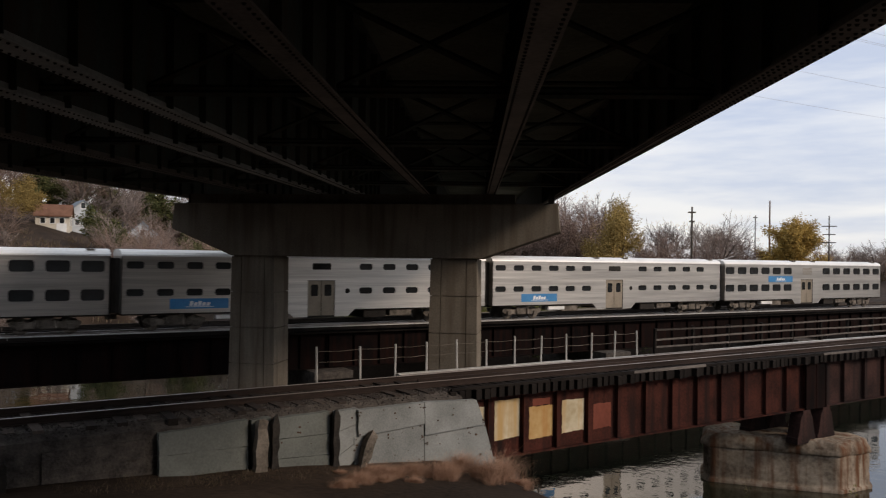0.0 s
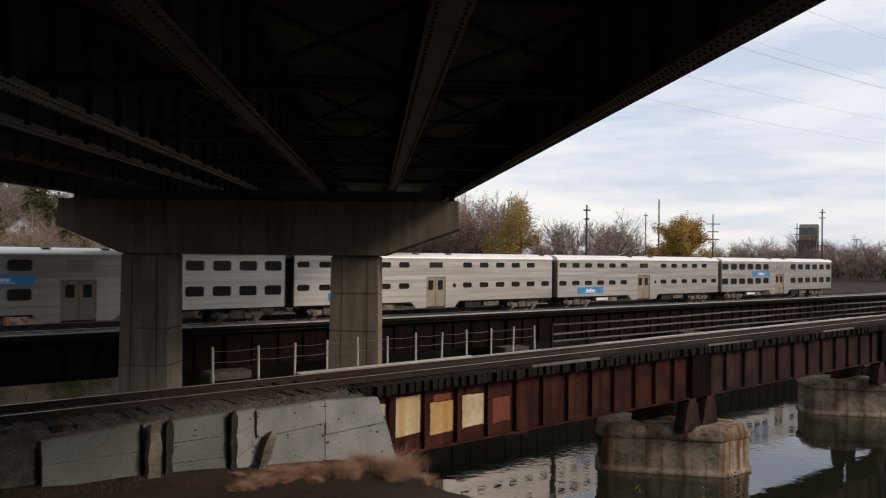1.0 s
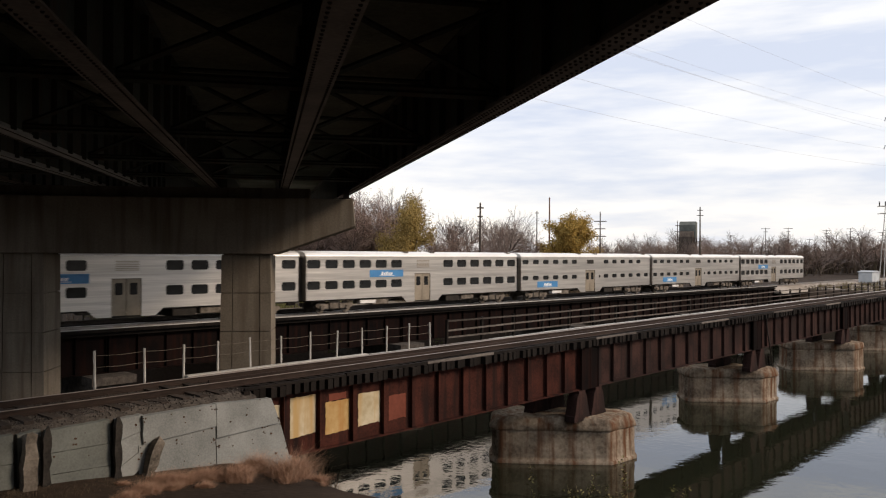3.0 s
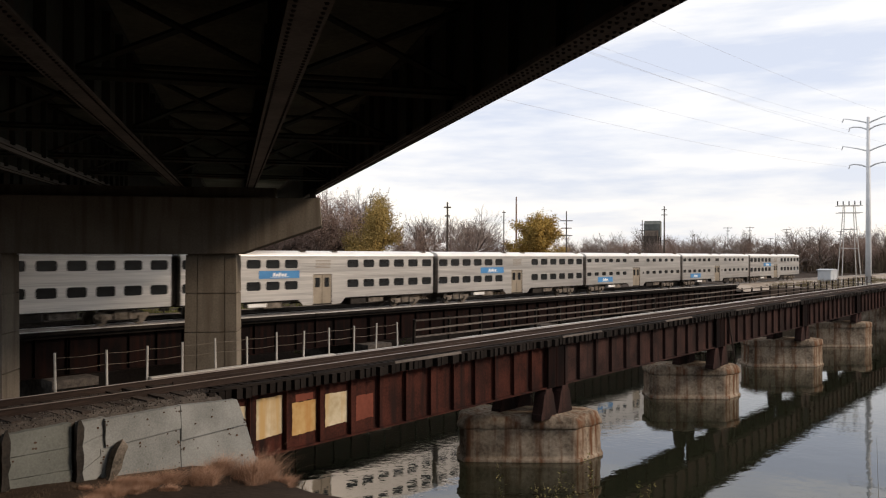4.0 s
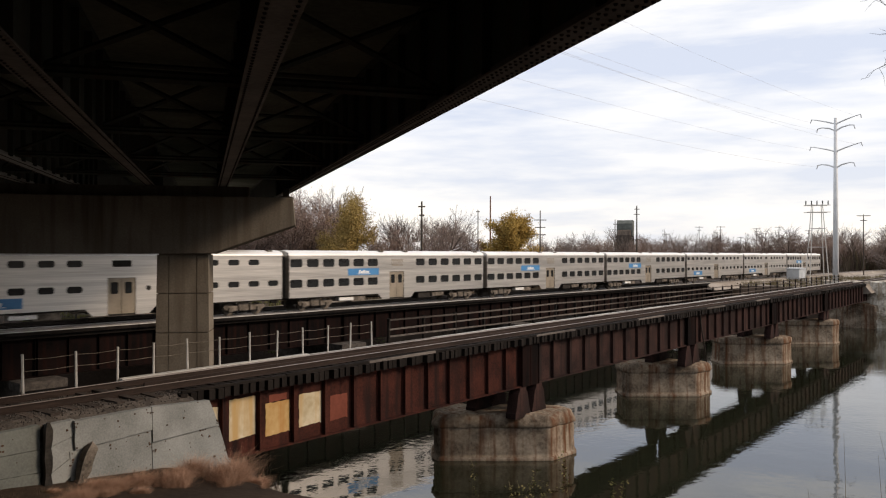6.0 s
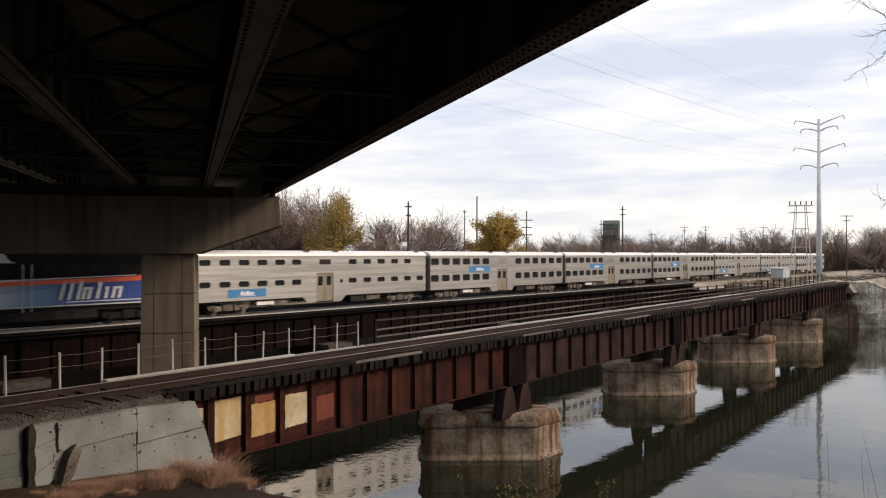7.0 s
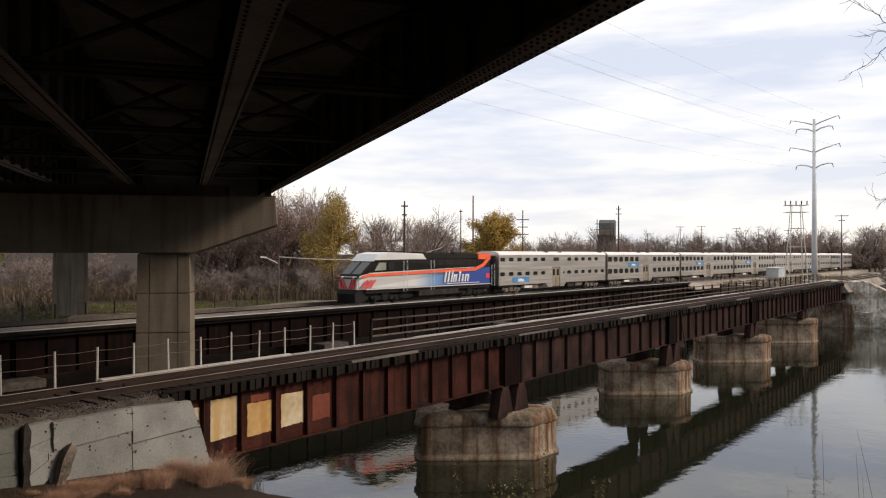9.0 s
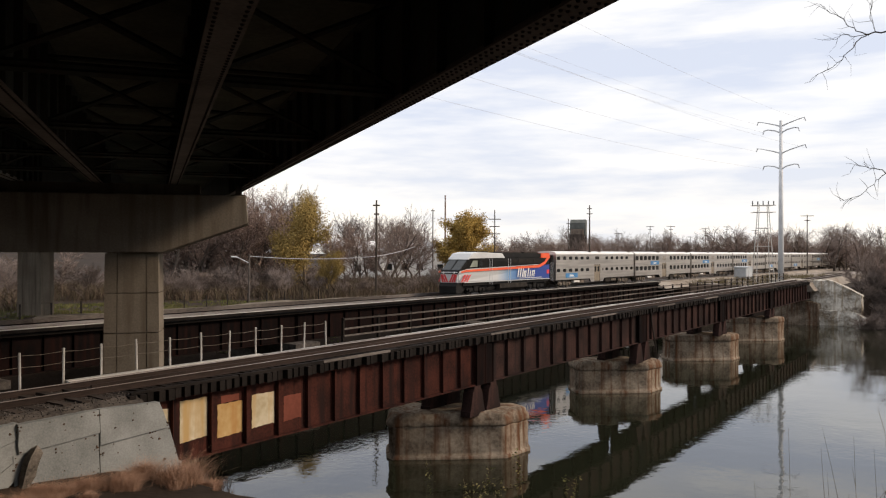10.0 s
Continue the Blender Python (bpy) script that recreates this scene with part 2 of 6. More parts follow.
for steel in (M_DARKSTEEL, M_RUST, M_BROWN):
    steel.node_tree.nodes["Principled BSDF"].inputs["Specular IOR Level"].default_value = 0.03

M_PAINTW = mat("cream_touch_up_paint", (0.37, 0.30, 0.18), (0.58, 0.51, 0.38), 0.7, 0, 0.9, 5.0, 0.1, streak=(0.42, 0.28, 0.12))
M_PAINTY = mat("ochre_touch_up_paint", (0.34, 0.19, 0.06), (0.49, 0.345, 0.16), 0.7, 0, 0.9, 5.0, 0.1, streak=(0.36, 0.18, 0.055))
M_PAINTR = mat("red_lead_paint", (0.12, 0.035, 0.022), (0.18, 0.055, 0.035), 0.75, 0, 1.1, 7.0, 0.1)
M_SIDING = mat("pale_siding", (0.36, 0.39, 0.42), (0.50, 0.52, 0.54), 0.8, 0, 1.0, 6.0, 0.1)
M_SHINGLE = mat("brown_shingles", (0.12, 0.065, 0.045), (0.18, 0.10, 0.07), 0.9, 0, 1.0, 6.0, 0.2)
M_CREAM = mat("cream_siding", (0.48, 0.43, 0.35), (0.60, 0.55, 0.46), 0.8, 0, 1.0, 6.0, 0.1)
M_SLATE = mat("blue_grey_shingles", (0.16, 0.19, 0.22), (0.26, 0.29, 0.32), 0.85, 0, 1.0, 6.0, 0.2)
M_SILVER = mat("silver_grey_loco_paint", (0.50, 0.50, 0.50), (0.62, 0.62, 0.61), 0.4, 0.1, 0.5, 6.0, 0.0)
M_LBLACK = mat("black_loco_paint", (0.008, 0.008, 0.008), (0.018, 0.017, 0.016), 0.62, 0, 0.6, 6.0, 0.05)
M_ORANGE = mat("orange_red_paint", (0.70, 0.085, 0.022), (0.80, 0.12, 0.035), 0.45, 0, 0.6, 5.0, 0.0)
M_RED = mat("red_paint", (0.60, 0.03, 0.035), (0.70, 0.05, 0.05), 0.45, 0, 0.6, 5.0, 0.0)
# rusty flanges, their colour lightened for the bounce light on them
M_SOFFIT_LEDGE = mat("lightened_rusty_flange", (0.095, 0.082, 0.071), (0.235, 0.198, 0.172), 0.7, 0, 1.2, 14.0, 0.2, spread=(0.32, 0.68))
# side light on two inner flanges, put into a paler colour
M_FLANGE_LIT = mat("flange_with_painted_light", (0.26, 0.26, 0.245), (0.46, 0.46, 0.44), 0.6, 0, 1.0, 12.0, 0.15)
M_RIVET = mat("dark_rivet_heads", (0.012, 0.010, 0.009), (0.035, 0.028, 0.024), 0.7, 0, 2.0, 20.0, 0.1)


def fade_paint():
    """Silver paint that fades to blue along the loco."""
    m = mat("silver_to_blue_paint", (0.50, 0.50, 0.50), (0.6, 0.6, 0.6), 0.4, 0.05, 0.5, 5.0, 0.0)
    n, l = m.node_tree.nodes, m.node_tree.links
    co, sx, mr, rp = n.new("ShaderNodeTexCoord"), n.new("ShaderNodeSeparateXYZ"), n.new("ShaderNodeMapRange"), n.new("ShaderNodeValToRGB")
    mr.inputs["From Min"].default_value, mr.inputs["From Max"].default_value = 8.5, 14.5
    rp.color_ramp.elements[0].color, rp.color_ramp.elements[1].color = (0.56, 0.57, 0.57, 1), (0.022, 0.055, 0.27, 1)
    e = rp.color_ramp.elements.new(0.45)
    e.color = (0.16, 0.30, 0.50, 1)
    l.new(co.outputs["Object"], sx.inputs[0])
    l.new(sx.outputs["X"], mr.inputs["Value"])
    l.new(mr.outputs["Result"], rp.inputs["Fac"])
    l.new(rp.outputs["Color"], n["Principled BSDF"].inputs["Base Color"])
    return m


M_FADE = fade_paint()


# ---- building helpers ----
def box(bm, x0, x1, y0, y1, z0, z1):
    v = [bm.verts.new((x, y, z)) for x in (x0, x1) for y in (y0, y1) for z in (z0, z1)]
    for f in ((0, 1, 3, 2), (4, 6, 7, 5), (0, 4, 5, 1), (2, 3, 7, 6), (0, 2, 6, 4), (1, 5, 7, 3)):
        bm.faces.new([v[i] for i in f])
    return v


def tube(bm, p0, p1, r0, r1=None, seg=8, caps=True):
    p0, p1 = Vector(p0), Vector(p1)
    r1 = r0 if r1 is None else r1
    w = (p1 - p0).normalized()
    u = w.cross(Vector((0, 0, 1)) if abs(w.z) < 0.9 else Vector((1, 0, 0))).normalized()
    k = w.cross(u)
    ring = [[bm.verts.new(p + (u * math.cos(6.28319 * i / seg) + k * math.sin(6.28319 * i / seg)) * r) for i in range(seg)] for p, r in ((p0, r0), (p1, r1))]
    for i in range(seg):
        bm.faces.new((ring[0][i], ring[0][(i + 1) % seg], ring[1][(i + 1) % seg], ring[1][i]))
    if caps:
        bm.faces.new(ring[0][::-1])
        bm.faces.new(ring[1])


def prism(bm, outline, y0, y1):
    """An outline in x, z drawn out from y0 to y1."""
    a = [bm.verts.new((x, y0, z)) for x, z in outline]
    b = [bm.verts.new((x, y1, z)) for x, z in outline]
    n = len(outline)
    for i in range(n):
        bm.faces.new((a[i], a[(i + 1) % n], b[(i + 1) % n], b[i]))
    bm.faces.new(a[::-1])
    bm.faces.new(b)


def mesh_of(name, bm, material, smooth=False):
    bmesh.ops.recalc_face_normals(bm, faces=bm.faces)
    me = bpy.data.meshes.new(name)
    bm.to_mesh(me)
    bm.free()
    me.materials.append(material)
    if smooth:
        me.shade_smooth()
    return me


def polytube(bm, pts, radii, seg=5):
    """One bent tube through the points."""
    pts = [Vector(p) for p in pts]
    rings = []
    for i, p in enumerate(pts):
        w = (pts[min(i + 1, len(pts) - 1)] - pts[max(i - 1, 0)]).normalized()
        u = w.cross(Vector((0.13, 0.21, 0.97))).normalized()
        k = w.cross(u)
        rings.append([bm.verts.new(p + (u * math.cos(6.28319 * j / seg) + k * math.sin(6.28319 * j / seg)) * radii[i]) for j in range(seg)])
    for a, b in zip(rings, rings[1:]):
        for j in range(seg):
            bm.faces.new((a[j], a[(j + 1) % seg], b[(j + 1) % seg], b[j]))
    bm.faces.new(rings[0][::-1])
    bm.faces.new(rings[-1])


def bevel(bm, w, seg=1):
    bmesh.ops.bevel(bm, geom=bm.edges[:] + bm.verts[:], offset=w, segments=seg, affect="EDGES", clamp_overlap=True)


def part(name, bm, material, parent, label="", smooth=False):
    ob = new(name, mesh_of(name, bm, material, smooth) if isinstance(bm, bmesh.types.BMesh) else bm)
    ob.parent = parent
    return tagged(ob, label)


def thing(name, m, label, category, group="", kind=""):
    ob = new(name)
    ob.empty_display_size = 0.2
    ob.matrix_basis = m
    return tagged(ob, label, category, group, kind)


def solo(name, bm, material, m, label, category="", group="", kind="", smooth=False):
    ob = new(name, mesh_of(name, bm, material, smooth))
    ob.matrix_basis = m
    return tagged(ob, label, category, group, kind)


def placed(name, me, parent, m):
    ob = new(name, me)
    ob.parent = parent
    ob.matrix_basis = m
    return ob


def step(a, b, v):
    t = min(1, max(0, (v - a) / (b - a)))
    return t * t * (3 - 2 * t)


def along(points, y):
    for (y0, x0), (y1, x1) in zip(points, points[1:]):
        if y <= y1:
            return x0 + (x1 - x0) * (y - y0) / (y1 - y0)
    return points[-1][1]


# ---- ground: banks and river bed in one sheet ----
SHORE = [(-60, 23), (0, 19), (10, 18), (20, 16.8), (25, 21), (30, 21), (33, 11), (35, -2), (38, -25), (48, -90), (70, -200)]


def ground_z(x, y):
    near = along(SHORE, y)                                   # the camera's bank ends at this x
    bank = step(near + 1.5, near - 4.5, x)
    shelf = 4.3 - 0.05 * (x - 8) + 4.0 * step(13, 1.5, math.hypot(x * 0.8, y)) if y < 23.5 else 3.1
    za = -1.6 + bank * (shelf + 1.6)
    zb = -1.6 + 6.6 * max(step(52, 58, y) * step(20, 30, x), step(98, 112, y), step(121, 129, x + 0.15 * (y - 21)))
    hill = 19 * step(70, 230, y - 1.5 * x) + 1.2 * noise.noise((x * 0.03, y * 0.03, 0))*step(60, 120, y)
    lump = 0.12 * noise.noise((x * 0.5, y * 0.5, 2)) + 0.3 * noise.noise((x * 0.12, y * 0.12, 5)) * step(5, 30, math.hypot(x, y))
    rise = 13 * step(-70, -150, y) + 12 * step(-22, -60, y) * step(95, 45, x) + 14 * step(-12, -40, x) * step(44, 30, y)   # unseen valley sides added behind, to darken the train's reflections
    return max(za, zb) + hill * step(60, 80, y) + rise + lump


def build_ground():
    xs = sorted({*np.arange(-30, 46, 1.0), *np.arange(46, 150, 3.0), *np.arange(-160, -30, 8.0), *np.arange(150, 420, 15.0), *(-2500, -1200, -600, -300, 500, 700, 1000, 1600, 2600)})
    ys = sorted({*np.arange(-12, 62, 1.0), *np.arange(62, 110, 3.0), *np.arange(110, 300, 12.0), *(-2500, -1200, -500, -200, -110, -80, -60, -50, -40, -30, -20, 340, 420, 600, 900, 1500, 2600)})
    vs = [(x, y, ground_z(x, y)) for x in xs for y in ys]
    n = len(ys)
    fs = [(i * n + j, (i + 1) * n + j, (i + 1) * n + j + 1, i * n + j + 1) for i in range(len(xs) - 1) for j in range(n - 1)]
    me = bpy.data.meshes.new("ground")
    me.from_pydata(vs, [], fs)
    me.materials.append(M_GROUND)
    me.shade_smooth()
    tagged(new("ground", me), "brown earthen river banks with dead leaves", "ground", kind="structure")


build_ground()


def apron():
    """Pale gravel yard between the two lines past the bridges."""
    xs, ys = np.arange(122.5, 240, 6.0), np.arange(25.5, 46, 2.5)
    vs = [(x, y, ground_z(x, y) + 0.12) for x in xs for y in ys]
    n = len(ys)
    me = bpy.data.meshes.new("gravel_yard")
    me.from_pydata(vs, [], [(i * n + j, (i + 1) * n + j, (i + 1) * n + j + 1, i * n + j + 1) for i in range(len(xs) - 1) for j in range(n - 1)])
    me.materials.append(M_GRAVEL)
    tagged(new("gravel_yard", me), "pale gravel yard beside the main line", "gravel", kind="structure")


apron()


def lane():
    """Pale service road beyond the high bridge."""
    xs, ys = np.arange(14, 78, 2.0), np.arange(57.5, 60.2, 0.85)
    n = len(ys)
    me = bpy.data.meshes.new("service_road")
    me.from_pydata([(x, y, ground_z(x, y) + 0.16) for x in xs for y in ys], [], [(i * n + j, (i + 1) * n + j, (i + 1) * n + j + 1, i * n + j + 1) for i in range(len(xs) - 1) for j in range(n - 1)])
    me.materials.append(M_DIRT)
    tagged(new("service_road", me), "pale gravel service road beyond the high bridge", "road", kind="structure")


lane()


def water_material():
    m = bpy.data.materials.new("river_water")
    m.use_nodes = True
    n, l = m.node_tree.nodes, m.node_tree.links
    p = n["Principled BSDF"]
    p.inputs["Base Color"].default_value = (0.013, 0.014, 0.008, 1)
    p.inputs["Roughness"].default_value, p.inputs["IOR"].default_value = 0.02, 1.52
    co, mp, n1, n2, add, bp = (n.new("ShaderNodeTexCoord"), n.new("ShaderNodeMapping"), n.new("ShaderNodeTexNoise"), n.new("ShaderNodeTexNoise"),
                               n.new("ShaderNodeMath"), n.new("ShaderNodeBump"))
    mp.inputs["Scale"].default_value = (1.0, 1.0, 1.0)
    n1.inputs["Scale"].default_value, n1.inputs["Detail"].default_value = 0.35, 2
    n2.inputs["Scale"].default_value, n2.inputs["Detail"].default_value = 2.6, 2
    # breezy patches carry the finer ripples
    n3, patch = n.new("ShaderNodeTexNoise"), n.new("ShaderNodeMapRange")
    n3.inputs["Scale"].default_value, n3.inputs["Detail"].default_value = 0.06, 3
    patch.inputs["From Min"].default_value, patch.inputs["From Max"].default_value = 0.42, 0.62
    patch.inputs["To Min"].default_value, patch.inputs["To Max"].default_value = 0.16, 0.50
    l.new(co.outputs["Object"], n3.inputs["Vector"])
    l.new(n3.outputs["Fac"], patch.inputs["Value"])
    l.new(patch.outputs["Result"], add.inputs[1])
    add.operation = "MULTIPLY_ADD"
    l.new(co.outputs["Object"], mp.inputs["Vector"])
    l.new(mp.outputs["Vector"], n1.inputs["Vector"])
    l.new(mp.outputs["Vector"], n2.inputs["Vector"])
    l.new(n2.outputs["Fac"], add.inputs[0])
    l.new(n1.outputs["Fac"], add.inputs[2])
    bp.inputs["Strength"].default_value, bp.inputs["Distance"].default_value = 0.20, 0.07
    l.new(add.outputs[0], bp.inputs["Height"])
    l.new(bp.outputs["Normal"], p.inputs["Normal"])
    return m


bm = bmesh.new()
bmesh.ops.create_grid(bm, x_segments=4, y_segments=4, size=1)
for v in bm.verts:
    v.co = (-200 + (v.co.x + 1) * 180, -300 + (v.co.y + 1) * 200, 0)
solo("water", bm, water_material(), Matrix(), "calm grey-green river with faint ripples", "river", kind="structure")

# ---- near railway bridge ----
NB = pose(14.0, 20.9, 0, 0, -0.12, 1.5)      # along the near girder's face
DECK_Z = 6.0
JOINTS = [(-0.86, 18.03), (19.3, 40.0), (40.6, 60.6), (61.2, 81.0), (81.6, 105.6)]


def girder(x0, x1, y, z0, z1, material, label, group, m, pitch=1.45, side=-1):
    """A riveted plate girder from x0 to x1: web, flanges and a stiffener at each step."""
    g = thing("bridge_girder", m, label, "bridge girder", group)
    bm = bmesh.new()
    box(bm, x0, x1, y - 0.012, y + 0.012, z0 + 0.05, z1 - 0.05)
    part("web", bm, material, g)
    bm = bmesh.new()
    prism(bm, [(-0.20, z1), (0.20, z1), (0.20, z1 - 0.05), (0.02, z1 - 0.06), (0.02, z1 - 0.18), (-0.02, z1 - 0.18), (-0.02, z1 - 0.06), (-0.20, z1 - 0.05)], x0, x1)
    bm.transform(Matrix(((0, 1, 0, 0), (1, 0, 0, y), (0, 0, 1, 0), (0, 0, 0, 1))))
    part("top_flange", bm, material, g)
    bm = bmesh.new()
    prism(bm, [(-0.20, z0), (0.20, z0), (0.20, z0 + 0.05), (0.02, z0 + 0.06), (0.02, z0 + 0.18), (-0.02, z0 + 0.18), (-0.02, z0 + 0.06), (-0.20, z0 + 0.05)], x0, x1)
    bm.transform(Matrix(((0, 1, 0, 0), (1, 0, 0, y), (0, 0, 1, 0), (0, 0, 0, 1))))
    part("bottom_flange", bm, material, g)
    bm = bmesh.new()
    prism(bm, [(-0.06, 0.013), (0.06, 0.013), (0.06, 0.027), (0.01, 0.027), (0.01, 0.18), (-0.01, 0.18), (-0.01, 0.027), (-0.06, 0.027)], z0 + 0.05, z1 - 0.05)
    bm.transform(Matrix(((1, 0, 0, 0), (0, 0, 1, 0), (0, 1, 0, 0), (0, 0, 0, 1))))
    me = mesh_of("stiffener", bm, material)
    n = max(1, round((x1 - x0) / pitch))
    for i in range(n + 1):
        xx = min(x1 - 0.06, max(x0 + 0.06, x0 + (x1 - x0) * i / n))
        placed("stiffener", me, g, pose(xx, y, 0, 0, 0, 180 if side < 0 else 0))
    return g


near_girders = []
for i, (a, b) in enumerate(JOINTS):
    near_girders.append(girder(a, b, 0.2, 3.5, 5.55, M_RUST if i == 0 else M_BROWN, "rust-brown riveted plate girder of the low railway bridge", "near bridge girders", NB, 1.45 if i == 0 else 1.7))
    girder(a, b, 2.6, 3.5, 5.55, M_BROWN, "rust-brown riveted plate girder of the low railway bridge", "near bridge girders", NB, 2.9)
# dark plates stand for the shaded recess where two spans meet over a pier
for (_, a), (b, _) in zip(JOINTS, JOINTS[1:]):
    ends = thing("end_post", NB, "dark plates standing for the recess where two spans meet", "bridge girder", "girder end posts")
    mid = (a + b) / 2
    for x0, x1 in ((mid - 0.80, mid - 0.02), (mid + 0.02, mid + 0.80)):
        bm = bmesh.new()
        box(bm, x0, x1, -0.045, -0.02, 3.5, 5.50)
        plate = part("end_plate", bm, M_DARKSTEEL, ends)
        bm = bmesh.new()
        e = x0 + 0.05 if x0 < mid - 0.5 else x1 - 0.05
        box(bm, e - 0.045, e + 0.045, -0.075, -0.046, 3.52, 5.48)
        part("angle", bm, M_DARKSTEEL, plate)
bm = bmesh.new()
polytube(bm, [(41.3, -0.30, 5.6), (41.35, -0.30, 5.0), (42.4, -0.34, 2.2), (42.6, -0.34, -0.4)], [0.05] * 4, 8)
solo("drain_pipe", bm, M_TIE_GREY, NB, "thin leaning drain pipe below the bridge joint", "pipe")
# patches of touch-up paint between the stiffeners of the first span
random.seed(11)
for nm, x0, x1, z0, z1, m in (("paint_patch", -0.55, 0.60, 4.15, 5.22, M_PAINTW), ("paint_patch", 0.95, 2.08, 4.05, 5.36, M_PAINTW), ("paint_patch", 2.40, 3.48, 3.92, 5.02, M_PAINTY),
                              ("paint_patch", 3.86, 4.90, 3.98, 5.12, M_PAINTW), ("paint_patch", 5.34, 6.20, 3.95, 4.86, M_PAINTR), ("paint_patch", 2.55, 3.30, 5.03, 5.28, M_PAINTR)):
    bm = bmesh.new()
    n = 10
    edge = []
    for k in range(n):
        edge.append((x0 + (x1 - x0) * k / n, z0 + random.uniform(-0.014, 0.014) + 0.05 * k / n))
    for k in range(n):
        edge.append((x1 + random.uniform(-0.013, 0.013), z0 + (z1 - z0) * k / n))
    for k in range(n):
        edge.append((x1 - (x1 - x0) * k / n, z1 + random.uniform(-0.014, 0.014)))
    for k in range(n):
        edge.append((x0 + random.uniform(-0.013, 0.013), z1 - (z1 - z0) * k / n))
    prism(bm, edge, 0.181, 0.190)
    part(nm, bm, m, near_girders[0], "patch of cream, ochre or red touch-up paint")

track = thing("railway_track", NB, "old single track on dark timber ties with planked edges", "railway track")
bm = bmesh.new()
box(bm, -0.105, 0.105, -0.25, 3.0, 5.56, DECK_Z - 0.12)
me_tie = mesh_of("tie", bm, M_TIE)
random.seed(4)
for i in range(260):
    placed("tie", me_tie, track, pose(-1.0 + i * 0.325, random.uniform(-0.09, 0.09), random.uniform(-0.012, 0.012), 0, 0, random.uniform(-1.2, 1.2)))
bm = bmesh.new()
box(bm, -0.12, 0.12, -0.16, 2.95, 5.66, DECK_Z - 0.088)
me_tie = mesh_of("ballast_tie", bm, M_TIE_GREY)
for i in range(38):
    placed("tie", me_tie, track, pose(-1.6 - i * 0.60 - random.uniform(0, 0.14), random.uniform(-0.14, 0.16), random.uniform(-0.03, 0.01), random.uniform(-1, 1), 0, random.uniform(-3, 3)))
bm = bmesh.new()
for i in range(260, 322):
    box(bm, -1.105 + i * 0.325, -0.895 + i * 0.325, -0.25 + 0.06 * math.sin(i * 7.3), 3.0, 5.56, DECK_Z - 0.12)
tagged(part("far_ties", bm, M_TIE, track), kind="stuff")
for y in (0.78, 2.215):
    bm = bmesh.new()
    h = DECK_Z - 0.12
    prism(bm, [(-0.07, h), (0.07, h), (0.07, h + 0.02), (0.012, h + 0.035), (0.012, h + 0.15), (0.036, h + 0.16), (0.036, h + 0.182), (-0.036, h + 0.182), (-0.036, h + 0.16), (-0.012, h + 0.15), (-0.012, h + 0.035), (-0.07, h + 0.02)], -70, 150)
    bm.transform(Matrix(((0, 1, 0, 0), (1, 0, 0, y), (0, 0, 1, 0), (0, 0, 0, 1))))
    rail = part("rail", bm, M_RAIL_RUST, track, "rusty rail")
    bm = bmesh.new()
    box(bm, -70, 150, y - 0.033, y + 0.033, h + 0.183, h + 0.195)
    part("rail_head", bm, M_RAIL_OLD, rail, "dull worn rail head")
for y in (1.15, 1.85):
    bm = bmesh.new()
    box(bm, -1, 106, y - 0.032, y + 0.032, DECK_Z - 0.12, DECK_Z - 0.01)
    part("guard_rail", bm, M_RAIL_RUST, track)
# dark boards added behind the tie ends, standing for shade in the gaps
for i in range(27):
    bm = bmesh.new()
    box(bm, -1 + i * 4.0, -1 + i * 4.0 + 3.97, 0.40, 0.48, 5.565, DECK_Z - 0.13)
    part("spacer_timber", bm, M_TIE, track)
for nm, y0, y1 in (("edge_board", -0.20, -0.10), ("walkway_board", 2.70, 2.88), ("walkway_board", 2.90, 3.08), ("curb_board", 3.10, 3.34)):
    for i in range(27):
        bm = bmesh.new()
        box(bm, -1 + i * 4.0, -1 + i * 4.0 + 3.97, y0, y1, DECK_Z - 0.12, DECK_Z - 0.06 + 0.05 * random.random())
        part(nm, bm, M_POST if nm == "curb_board" else (M_WALKWAY if nm == "walkway_board" else (M_PLANK if i % 3 == 2 else M_TIE)), track)

# posts with two wires along the far edge of the deck, then a timber railing
railing = thing("post_and_wire_railing", NB, "row of pale steel posts with two slack wires", "railing")
bm = bmesh.new()
tube(bm, (0, 3.32, -0.3), (0, 3.32, 1.06), 0.036, seg=6)
me_post = mesh_of("post", bm, M_POST)
random.seed(8)
posts = [-3.95] + [-6.38 + k * 1.325 for k in range(3, 14)]
for x in posts:
    placed("post", me_post, railing, pose(x + random.uniform(-0.04, 0.04), 0, 5.98 + random.uniform(-0.05, 0.02), 0, random.uniform(-1.8, 1.8)))
for z in (6.55, 6.9):
    bm = bmesh.new()
    pts = []
    for a, b in zip(posts, posts[1:]):
        pts += [(a, 3.32, z), ((a + b) / 2, 3.32, z - 0.03)]
    polytube(bm, pts + [(posts[-1], 3.32, z)], [0.008] * (len(pts) + 1), 4)
    part("wire", bm, M_BOGIE, railing)
wood = thing("timber_railing", NB, "weathered grey timber railing with three level boards", "railing")
bm = bmesh.new()
box(bm, -0.06, 0.06, 3.30, 3.42, -0.4, 1.05)
me_post = mesh_of("post", bm, M_TIE)
for k in range(38):
    placed("post", me_post, wood, pose(12.0 + k * 2.5, 0, 6.0, 0, random.uniform(-1.5, 1.5)))
